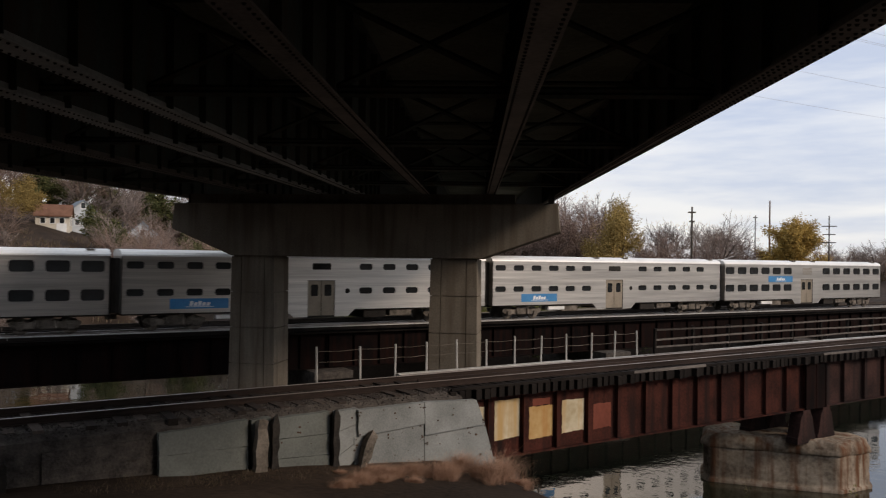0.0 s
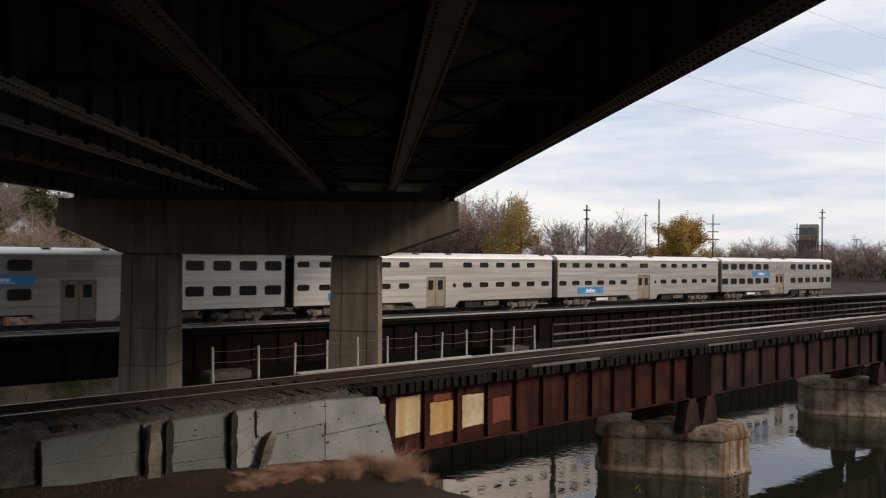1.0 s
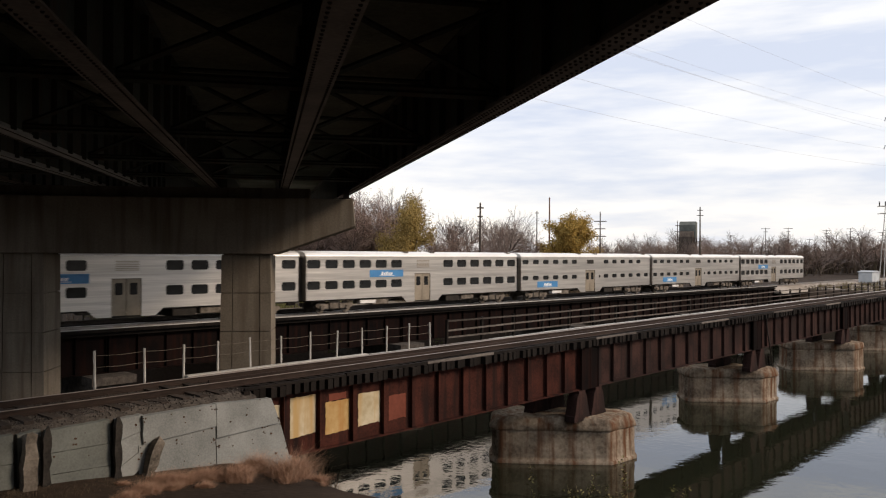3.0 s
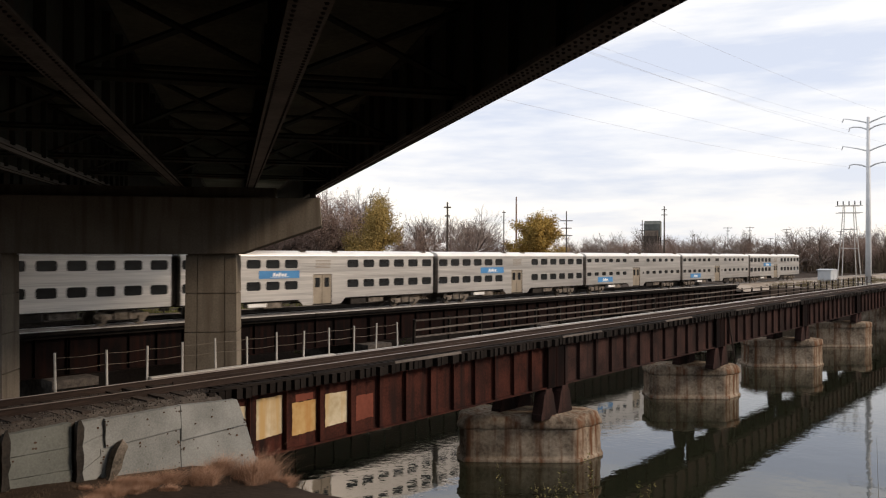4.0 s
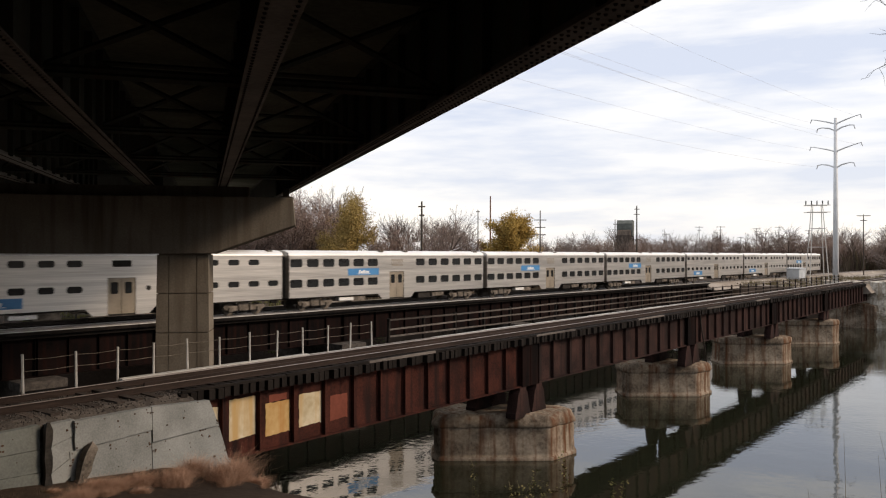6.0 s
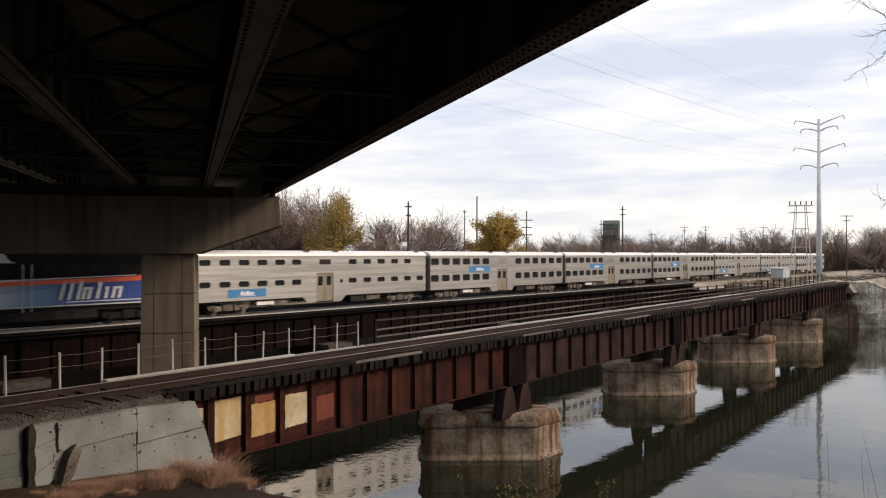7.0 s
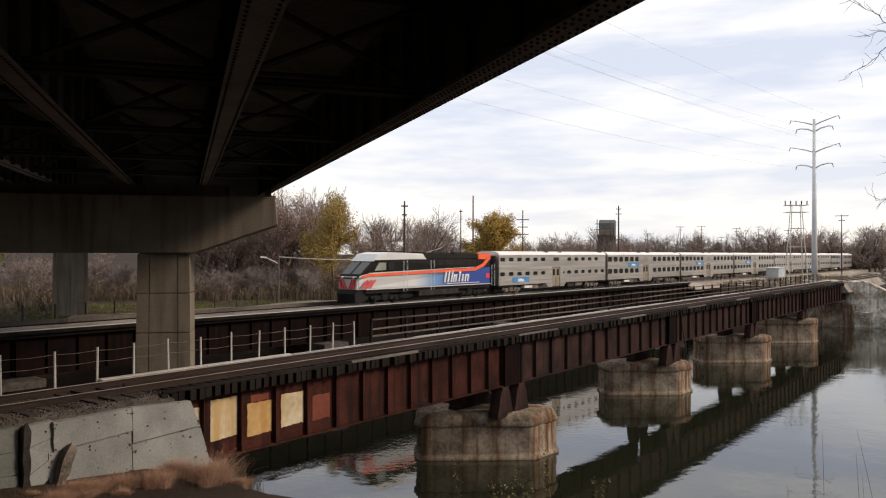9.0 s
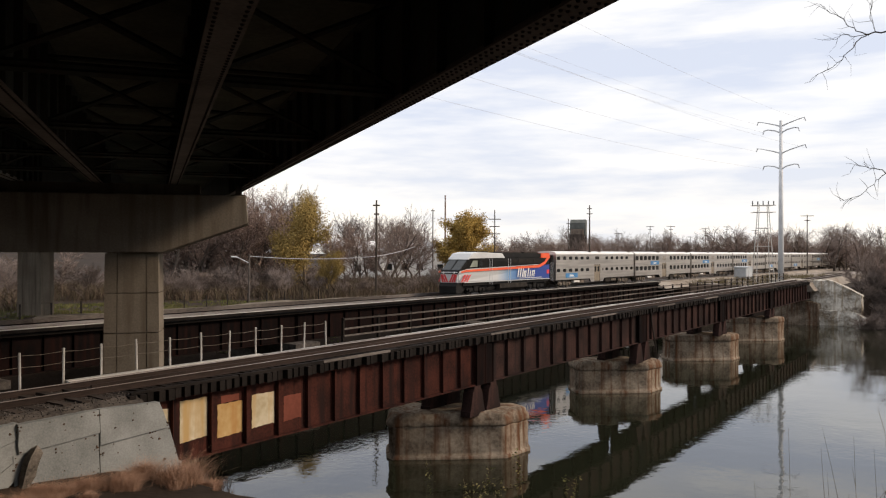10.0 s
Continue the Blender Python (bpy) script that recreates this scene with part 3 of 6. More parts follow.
for z in (6.22, 6.58, 6.96):
    for k in range(19):
        bm = bmesh.new()
        box(bm, 12.0 + k * 5.0, 12.0 + k * 5.0 + 4.96, 3.26, 3.30, z - 0.037, z + 0.037)
        for v in bm.verts:
            v.co.z += 0.03 * math.sin(v.co.x * 1.7 + z * 9)
        part("board", bm, M_PLANK, wood)

# ---- far railway bridge ----
FAR_RAIL, FARC = 5.45, 49.6
for a in np.arange(-148, 122, 24.0):
    b = min(a + 23.97, 122)
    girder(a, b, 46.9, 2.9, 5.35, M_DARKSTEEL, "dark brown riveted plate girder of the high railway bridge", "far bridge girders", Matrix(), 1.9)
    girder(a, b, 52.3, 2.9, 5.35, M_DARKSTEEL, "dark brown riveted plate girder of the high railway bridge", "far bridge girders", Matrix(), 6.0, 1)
ftrack = thing("railway_track", Matrix(), "main line track with shiny rails on the high bridge", "railway track")
for y in (FARC - 0.7175, FARC + 0.7175):
    bm = bmesh.new()
    box(bm, -200, 700, y - 0.036, y + 0.036, FAR_RAIL - 0.15, FAR_RAIL)
    part("rail", bm, M_RAIL, ftrack)
bm = bmesh.new()
box(bm, -200, 122, 46.5, 53.0, 5.12, 5.29)
part("deck", bm, M_TIE, ftrack)
# the near curb's pale colour stands for sky shine on the rails
for nm, y0, y1, z0, z1, m in (("curb", 46.26, 46.38, 5.56, 5.61, M_POST), ("curb_base", 46.26, 46.46, 5.36, 5.555, M_TIE), ("cable_trough", 47.2, 47.36, 5.30, 5.50, M_POST), ("curb", 52.8, 53.0, 5.29, 5.6, M_PLANK)):
    for k in range(27):
        bm = bmesh.new()
        box(bm, -202 + k * 12, -202 + k * 12 + 11.97, y0, y1, z0, z1)
        part(nm, bm, m, ftrack)
for x in (-124, -100, -76, -52, -28, 20, 44, 68, 92, 116):
    p = thing("river_pier", pose(x - 0.2, 49.6, 0), "dark stone pier under the high bridge", "bridge pier", "river piers")
    bm = bmesh.new()
    prism(bm, [(-1.5, -3), (1.5, -3), (1.1, 2.88), (-1.1, 2.88)], -4.0, 4.0)
    part("shaft", bm, M_BALLAST, p)
    bm = bmesh.new()
    box(bm, -1.3, 1.3, -4.3, 4.3, 2.4, 2.87)
    part("coping", bm, M_BALLAST, p)
# ballast bed past the bridges
bm = bmesh.new()
prism(bm, [(-4.2, 4.4), (4.2, 4.4), (2.4, 5.32), (-2.4, 5.32)], 122, 700)
bm.transform(Matrix(((0, 1, 0, 0), (1, 0, 0, FARC), (0, 0, 1, 0), (0, 0, 0, 1))))
solo("ballast_bed", bm, M_GRAVEL, Matrix(), "pale stone ballast bed of the main line", "ballast", kind="structure")
bm = bmesh.new()
prism(bm, [(-0.42, 5.70), (-0.1, 5.865), (3.1, 5.865), (4.3, 3.4), (-0.42, 3.2)], -70, -0.75)
bm.transform(Matrix(((0, 1, 0, 0), (1, 0, 0, 0), (0, 0, 1, 0), (0, 0, 0, 1))))
solo("ballast_bed", bm, M_BALLAST, NB, "dark stone ballast under the old track", "ballast", kind="structure")
bm = bmesh.new()
prism(bm, [(-0.8, 4.6), (0.1, 5.80), (3.2, 5.80), (4.4, 4.0)], 103.8, 160)
bm.transform(Matrix(((0, 1, 0, 0), (1, 0, 0, 0), (0, 0, 1, 0), (0, 0, 0, 1))))
solo("ballast_bed", bm, M_GRAVEL, NB, "pale stone ballast behind the far abutment", "ballast", kind="structure")
# loose stones on the ballast shoulder
random.seed(21)
sv, sf = [], []
for i in range(9000):
    x, y = random.uniform(-26, -0.8), random.uniform(-0.35, 3.1)
    r = random.uniform(0.018, 0.042)
    z = 5.865 - 0.5 * max(0, -0.1 - y) + r * 0.25
    k = len(sv)
    for dx, dy, dz in ((1, 0, 0), (-0.5, 0.87, 0), (-0.5, -0.87, 0), (0.1, 0.1, 1), (0, 0, -0.8)):
        sv.append((x + r * (dx + random.uniform(-0.3, 0.3)), y + r * (dy + random.uniform(-0.3, 0.3)), z + r * 0.8 * dz))
    sf += [(k, k + 1, k + 3), (k + 1, k + 2, k + 3), (k + 2, k, k + 3), (k + 1, k, k + 4), (k + 2, k + 1, k + 4), (k, k + 2, k + 4)]
me = bpy.data.meshes.new("ballast_stones")
me.from_pydata(sv, [], sf)
me.materials.append(leafy("ballast_stone_colours", [(0.034, 0.030, 0.028), (0.066, 0.058, 0.053), (0.10, 0.088, 0.080)], 0.95))
ob = new("ballast_stones", me)
ob.matrix_basis = NB
tagged(ob, "loose crushed stones beside the ties", "stones", kind="stuff")


# ---- retaining wall of old slabs ----
def slab(x0, x1, za0, za1, zb0, zb1, y, lean, label, material=M_CONC_WHITE, slant=0.0, courses=1, pits=0):
    """Cast wall panel from x0 to x1, foot heights za, head heights zb, leaning back, in board-marked courses."""
    rnd = random.Random(int(x0 * 10) + 300)
    g = thing("retaining_slab", NB @ pose(0, -0.22, 0.05), label, "concrete slab", "retaining slabs")

    def at(t, u):
        z = (za0 + (za1 - za0) * t) * (1 - u) + (zb0 + (zb1 - zb0) * t) * u
        x = x0 + (x1 - x0) * t + slant * t * u
        return Vector((x, y + lean * (u - 0.5) + 0.012 * noise.noise((x * 1.5, z * 1.5, 3)), z))

    edges = [0.0] + sorted((k + rnd.uniform(-0.08, 0.08)) / courses for k in range(1, courses)) + [1.0]
    n = 16
    for u0, u1 in zip(edges, edges[1:]):
        bm = bmesh.new()
        top = u1 - (0.008 if u1 < 1 else 0)
        push = rnd.uniform(-0.010, 0.010)
        cols = []
        for k in range(n + 1):
            nib = 0.010 * rnd.uniform(-1, 1)
            cols.append([bm.verts.new(at(k / n, u0 + (top - u0) * j / 3) + Vector((0.012 * rnd.uniform(-1, 1) if k in (0, n) else 0, push, nib if j == 3 else 0))) for j in range(4)])
        for k in range(n):
            for j in range(3):
                bm.faces.new((cols[k][j], cols[k + 1][j], cols[k + 1][j + 1], cols[k][j + 1]))
        r = bmesh.ops.extrude_face_region(bm, geom=bm.faces[:])
        bmesh.ops.translate(bm, verts=[v for v in r["geom"] if isinstance(v, bmesh.types.BMVert)], vec=(0, 0.22, 0))
        part("course", bm, material, g)
    for _ in range(pits):       # spalled pits
        c = at(*((min(1, abs(rnd.gauss(0, 0.05))) if rnd.random() < 0.5 else 1 - min(1, abs(rnd.gauss(0, 0.05))), rnd.random()) if rnd.random() < 0.45 else (rnd.random(), 1 - min(0.9, abs(rnd.gauss(0, 0.22))))))
        r, bm = rnd.uniform(0.010, 0.034), bmesh.new()
        prism(bm, [(c.x + r * rnd.uniform(0.6, 1.5) * math.cos(1.0472 * j), c.z + r * rnd.uniform(0.6, 1.2) * math.sin(1.0472 * j)) for j in range(6)], c.y - 0.016, c.y + 0.02)
        part("pit", bm, M_PITTED, g)
    return g


W = "whitewashed concrete slab of the old retaining wall"
# the left slabs carry the overpass shade in their colour
D = "shade-darkened grey concrete slab of the old retaining wall"
slab(-9.85, -7.62, 4.45, 4.30, 5.58, 5.70, -0.42, 0.10, D, M_CONC_DIM, courses=2)
slab(-7.52, -6.98, 4.3, 4.3, 5.66, 5.70, -0.36, 0.05, D, M_CONC_DIM, courses=2)
slab(-6.86, -5.32, 4.1, 4.0, 5.66, 5.70, -0.44, 0.08, D, M_CONC_DIM, courses=3, pits=6)
slab(-12.4, -10.15, 4.7, 4.6, 5.40, 5.46, -0.30, 0.05, "dark stained concrete slab sunk in the bank", M_BALLAST, courses=2)
slab(-5.12, -4.45, 3.9, 4.45, 5.68, 5.70, -0.50, 0.16, W, courses=3, pits=4)
slab(-4.62, -2.35, 3.4, 3.2, 4.93, 5.07, -0.58, 0.10, "broken whitewashed slab leaning below the bridge seat", pits=34)
slab(-4.50, -2.34, 4.95, 5.085, 5.68, 5.70, -0.55, 0.05, W, pits=12)
slab(-2.285, 0.42, 3.2, 3.0, 4.72, 4.82, -0.54, 0.12, "broken whitewashed slab leaning below the bridge seat", slant=-0.50, pits=30)
slab(-2.29, -0.12, 4.735, 4.835, 5.70, 5.60, -0.52, 0.06, W, slant=-0.3, pits=8)
slab(0.05, 0.6, 2.4, 2.4, 3.66, 3.62, -0.15, 0.04, "low concrete block at the foot of the bridge seat")
bm = bmesh.new()
box(bm, -4.9, -0.2, -0.3, 3.2, 1.8, 3.48)
box(bm, -4.9, -0.75, -0.25, 3.2, 3.48, 5.5)
solo("bridge_seat", bm, M_CONC_OLD, NB, "stained concrete bridge seat behind the slabs", "abutment", kind="structure")
for x, y, z0, z1, dx, wide, material, label in ((-7.38, -0.66, 4.2, 5.68, 0.04, 0.15, M_BOGIE, "split weathered timber post of the wall"), (-6.93, -0.55, 4.2, 5.74, 0.0, 0.09, M_BLACK, "dark steel post of the wall"),
                                                (-5.22, -0.60, 4.0, 5.80, 0.03, 0.09, M_BLACK, "dark steel post of the wall"), (-4.62, -0.78, 3.7, 5.12, 0.46, 0.13, M_BOGIE, "broken timber stump leaning on the slab"),
                                                (-13.2, -0.5, 4.4, 5.35, 0.0, 0.10, M_BLACK, "dark steel post of the wall")):
    rnd = random.Random(int(x * 100))
    bm = bmesh.new()
    rows = []
    for k in range(9):
        t, w = k / 8, wide * rnd.uniform(0.75, 1.2)
        cx, z = dx * t + rnd.uniform(-0.015, 0.015), z0 + (z1 - z0) * t
        rows.append([bm.verts.new((cx + sx * w * (1.0 if k < 8 else rnd.uniform(0.1, 0.8)), sy * w * 0.9, z + (rnd.uniform(-0.12, 0.10) if k == 8 else 0))) for sx, sy in ((-1, -1), (1, -1), (1, 1), (-1, 1))])
    for a, b in zip(rows, rows[1:]):
        for j in range(4):
            bm.faces.new((a[j], a[(j + 1) % 4], b[(j + 1) % 4], b[j]))
    bm.faces.new(rows[0][::-1])
    bm.faces.new(rows[-1])
    solo("wall_post", bm, material, NB @ pose(x, y - 0.20, 0.05), label, "post", "wall posts")

# ---- highway overpass ----
HW = pose(0, 0, 0, 0, 0, -33.69) @ pose(0, 0, 0, 1.15)     # x across, y along the road
GX = (3.43, 0.62, -2.1, -4.95, -6.6, -9.4, -13.9)
for x in GX:
    g = thing("overpass_girder", HW, "dark riveted steel girder with rust at its flange", "bridge girder", "overpass girders")
    bm = bmesh.new()
    box(bm, x - 0.012, x + 0.012, -46, 72, 12.03, 13.68)
    part("web", bm, M_HWY, g)
    bm = bmesh.new()
    w = 0.18 if x > 3 else 0.19
    prism(bm, [(-w, 11.99), (w, 11.99), (w, 12.02), (0.03, 12.03), (0.03, 12.15), (-0.03, 12.15), (-0.03, 12.03), (-w, 12.02)], -46, 72)
    bmesh.ops.translate(bm, verts=bm.verts, vec=(x, 0, 0))
    # two flanges take a paler colour in place of side light
    part("bottom_flange", bm, M_FLANGE_LIT if -7 < x < -4 else M_SOFFIT_LEDGE, g)
    bm = bmesh.new()
    box(bm, x - 0.16, x + 0.16, -46, 72, 13.66, 13.70)
    part("top_flange", bm, M_HWY, g)
    bm = bmesh.new()
    box(bm, x + 0.013, x + 0.14, -0.008, 0.008, 12.06, 13.66)
    box(bm, x - 0.14, x - 0.013, -0.008, 0.008, 12.06, 13.66)
    me = mesh_of("stiffener", bm, M_HWY)
    for k in range(26):
        placed("stiffener", me, g, pose(0, 2.0 + k * 1.5, 0))
    # rivet heads along the flange edges
    rv, rf = [], []
    for k in range(230):
        for e in ((-0.135, -0.065, 0.065, 0.135) if x > 3 else (-0.13, 0.13)):
            cx, cy, b, r = x + e, 1.5 + k * 0.15, len(rv), 0.024
            ring = [(cx + r * math.cos(1.0472 * j), cy + r * math.sin(1.0472 * j)) for j in range(6)]
            rv += [(u, v, 11.991) for u, v in ring] + [(cx + (u - cx) * 0.6, cy + (v - cy) * 0.6, 11.972) for u, v in ring]
            rf += [(b + j, b + (j + 1) % 6, b + 6 + (j + 1) % 6, b + 6 + j) for j in range(6)] + [tuple(range(b + 6, b + 12))]
    me = bpy.data.meshes.new("rivets")
    me.from_pydata(rv, [], rf)
    me.materials.append(M_RIVET)
    tagged(part("rivets", me, M_RIVET, g), kind="stuff")
for y in (5.8, 11.8, 17.8, 23.8, 29.8):
    for a, b in zip(GX, GX[1:]):
        f = thing("cross_frame", HW, "dark steel cross frame between two overpass girders", "cross frame", "cross frames")
        for nm, p, q in (("strut", (a, 12.18), (b, 12.18)), ("strut", (a, 12.26), (b, 12.26)), ("brace", (a, 12.3), (b, 13.55)), ("brace", (a, 13.55), (b, 12.3)), ("strut", (a, 13.58), (b, 13.58))):
            bm = bmesh.new()
            tube(bm, (p[0] - 0.02, y + (0.06 if nm == "brace" and p[1] > q[1] else 0), p[1]), (q[0] + 0.02, y + (0.06 if nm == "brace" and p[1] > q[1] else 0), q[1]), 0.05, seg=4)
            part(nm, bm, M_HWY, f)
bm = bmesh.new()
box(bm, -15.2, 4.3, -46, 72, 13.71, 13.98)
solo("overpass_deck", bm, M_SLAB, HW, "concrete underside of the road deck", "bridge deck", kind="structure")
for x0, x1 in ((4.0, 4.3), (-15.2, -14.9)):
    bm = bmesh.new()
    box(bm, x0, x1, -46, 72, 13.98, 14.8)
    solo("parapet", bm, M_CONC, HW, "concrete parapet of the overpass", "parapet", kind="structure")


def overpass_pier(m, z0, top, nx, label):
    pier = thing("overpass_pier", m, label, "bridge pier", "overpass piers")
    bm = bmesh.new()
    prism(bm, [(-7.8, top), (8.35, top), (8.45, top - 1.08), (5.3, top - 2.2), (-5.2, top - 2.2), (-7.9, top - 1.08)], -1.0, 1.0)
    bmesh.ops.bevel(bm, geom=bm.edges[:], offset=0.03, segments=1, affect="EDGES")
    part("cap_beam", bm, M_CONC, pier)
    for x in nx:
        h = top - 2.2 - z0
        bm = bmesh.new()
        box(bm, x - 0.88, x + 0.88, -0.79, 0.79, z0, top - 2.19)
        col = part("column", bm, M_CONC, pier)
        # cast lifts with recessed joints and two upright grooves
        for k in range(5):
            a, b = z0 + h * k / 5, z0 + h * (k + 1) / 5 - 0.035
            wa, wb = 1.02 - 0.08 * k / 5, 1.02 - 0.08 * (k + 1) / 5
            for s0, s1 in ((-1, -0.545), (-0.515, 0.53), (0.56, 1)):
                bm = bmesh.new()
                v = box(bm, s0 * wa, s1 * wa, -0.85, 0.85, a, b)
                for q in v[1::2]:
                    q.co.x *= wb / wa
                bmesh.ops.translate(bm, verts=bm.verts, vec=(x, 0, 0))
                part("panel", bm, M_CONC, col)
    # added strip that blocks the bright gap between cap and girders
    bm = bmesh.new()
    box(bm, -7.4, 6.6, -0.3, 0.5, top - 0.02, top + 0.44)
    part("bearing_seat", bm, M_CONC, pier)
    for g in GX:
        bm = bmesh.new()
        x = max(-7.4, min(8.1, (g + 5.24) * 0.93))
        prism(bm, [(x - 0.3, top), (x + 0.3, top), (x + 0.3, top + 0.06), (x + 0.12, top + 0.1), (x + 0.12, top + 0.42), (x - 0.12, top + 0.42), (x - 0.12, top + 0.1), (x - 0.3, top + 0.06)], -0.25, 0.25)
        part("bearing", bm, M_BLACK, pier)


bm = bmesh.new()
prism(bm, [(-6.6, -2), (6.4, -2), (6.4, 3.9), (-6.2, 4.05)], -1.7, 1.7)
solo("pier_footing", bm, M_CONC, pose(14.2, 30.2, 0, 0, 0, -40.06), "concrete footing under the overpass columns", "footing", kind="structure")
overpass_pier(pose(14.2, 30.2, 0, 0, 0, -40.06), 2.5, 12.2, (-4.3, 4.2), "tan concrete hammerhead pier with two columns")
overpass_pier(pose(33.0, 58.5, 0, 0, 0, -60.0), 3.0, 12.9, (-4.3, 4.2), "distant tan concrete pier of the overpass")
# unseen abutment added behind the eye, keeping light from under the overpass
bm = bmesh.new()
box(bm, -16, 5, -24, -22, 5.0, 14.0)
solo("overpass_abutment", bm, M_CONC, HW, "unseen concrete abutment added to block light behind the overpass", "abutment", kind="structure")


# ---- river piers of the near bridge ----
def river_pier(x, y, top, length, wide, seed, wear):
    p = thing("river_pier", pose(x, y, 0, 0, 0, 130), "rust-stained concrete river pier with a crumbling head", "bridge pier", "river piers")
    # plan: long sides with a clipped cutwater towards the stream
    plan = [(-0.15, -1.5), (1.25, -0.05), (length - 0.3, 0.0), (length, -0.5), (length, -wide + 0.5), (length - 0.4, -wide), (0.6, -wide), (-0.15, -wide + 0.8)]
    cx, cy = length / 2, -wide / 2

    def ring_stack(levels, worn):
        """Rings of closely set points up the pier, worn by noise; levels are height and outward growth."""
        bm = bmesh.new()
        fine = []
        for (z0, g0), (z1, g1) in zip(levels, levels[1:]):
            n = max(1, round((z1 - z0) / 0.14))
            fine += [(z0 + (z1 - z0) * k / n, g0 + (g1 - g0) * k / n) for k in range(n)]
        fine.append(levels[-1])
        rings = []
        for z, grow in fine:
            ring = []
            for i, (px, py) in enumerate(plan):
                qx, qy = plan[(i + 1) % len(plan)]
                n = max(2, round(math.hypot(qx - px, qy - py) / 0.2))
                for k in range(n):
                    u, w = px + (qx - px) * k / n, py + (qy - py) * k / n
                    d = math.hypot(u - cx, w - cy)
                    q = Vector((u, w, z * 1.3)) + Vector((seed * 3.7, 0, 0))
                    o = grow + worn * (0.6 * noise.noise(q * 0.8) + 0.5 * noise.noise(q * 2.2) + 0.25 * noise.noise(q * 5.0))
                    sag = worn * 0.9 * noise.noise(q * 1.1 + Vector((0, 9, 0))) * step(top - 0.6, top, z)
                    ring.append(bm.verts.new((u + (u - cx) / d * o, w + (w - cy) / d * o, z + sag)))
            rings.append(ring)
        n = len(rings[0])
        for a, b in zip(rings, rings[1:]):
            for i in range(n):
                bm.faces.new((a[i], a[(i + 1) % n], b[(i + 1) % n], b[i]))
        bm.faces.new(rings[-1])
        bm.faces.new(rings[0][::-1])
        return bm

    part("shaft", ring_stack([(-2.5, 0.12), (0.14, 0.12), (0.19, 0.0), (top - 0.62, -0.02)], 0.05), M_CONC_OLD, p, smooth=True)
    part("head", ring_stack([(top - 0.62, 0.03), (top - 0.58, 0.08), (top - 0.30, 0.06), (top - 0.08, 0.06 - wear), (top, -0.30)], wear), M_CONC_OLD, p, "crumbling weathered head of the pier", smooth=True)
    return p


for i, (x, y, t, ln) in enumerate(((33.55, 19.3, 2.2, 6.9), (55.0, 20.5, 2.25, 6.4), (76.0, 20.8, 2.42, 6.9), (96.1, 21.3, 2.7, 7.1))):
    river_pier(x, y, t, ln, 3.0, 40 + i, (0.17, 0.15, 0.06, 0.05)[i])
    jx = (18.66, 40.3, 60.9, 81.3)[i]
    for yy in (0.2, 2.6):
        for dx in (-0.75, 0.75):
            bm = bmesh.new()
            prism(bm, [(-0.68, t - 0.15), (0.68, t - 0.15), (0.66, t + 0.10), (0.62, t + 0.14), (0.40, 3.22), (0.28, 3.38), (0.28, 3.5), (-0.28, 3.5), (-0.28, 3.38), (-0.40, 3.22), (-0.62, t + 0.14), (-0.66, t + 0.10)], -0.28, 0.28)
            solo("bridge_bearing", bm, M_BROWN, NB @ pose(jx + dx, yy, 0), "black cast steel rocker bearing on the pier", "bearing", "bridge bearings")

# far abutment of the near bridge
def rough_wall(outline, x0, x1, seed, amount):
    """A cast wall with an outline in y, z, from x0 to x1, its face worn uneven."""
    bm = bmesh.new()
    prism(bm, outline, x0, x1)
    bm.transform(Matrix(((0, 1, 0, 0), (1, 0, 0, 0), (0, 0, 1, 0), (0, 0, 0, 1))))
    bmesh.ops.triangulate(bm, faces=bm.faces[:])
    for _ in range(4):
        bmesh.ops.subdivide_edges(bm, edges=[e for e in bm.edges if e.calc_length() > 0.7], cuts=1)
        bmesh.ops.triangulate(bm, faces=bm.faces[:])
    for v in bm.verts:
        p = v.co * 0.9 + Vector((seed, 0, 0))
        v.co += (noise.noise_vector(p) + 0.5 * noise.noise_vector(p * 2.7)) * amount
    return bm


ab = thing("bridge_abutment", NB @ pose(1.4, -0.15, 0.05), "stained pale concrete abutment with a sloping wing", "abutment")
part("breast_wall", rough_wall([(6.0, -3), (-6.0, -3), (-6.0, 3.75), (-2.6, 5.55), (-1.5, 5.95), (6.0, 5.95)], 105.9, 107.6, 3, 0.16), M_CONC_PALE, ab)
part("ledge", rough_wall([(6.0, -3), (-0.9, -3), (-0.9, 2.7), (0.2, 3.05), (6.0, 3.1)], 103.6, 106.0, 5, 0.20), M_CONC_OLD, ab, "brown stained bearing ledge")
part("toe", rough_wall([(6.0, -3), (-6.6, -3), (-6.6, 0.9), (-5.2, 1.7), (-0.5, 1.9), (6.0, 1.9)], 105.0, 106.1, 9, 0.22), M_CONC_PALE, ab, "crumbled footing at the water")
part("coping", rough_wall([(-6.1, 3.76), (-2.6, 5.57), (-1.5, 5.97), (-1.5, 6.15), (-2.7, 5.80), (-6.1, 3.96)], 105.8, 107.7, 7, 0.06), M_CONC_PALE, ab)


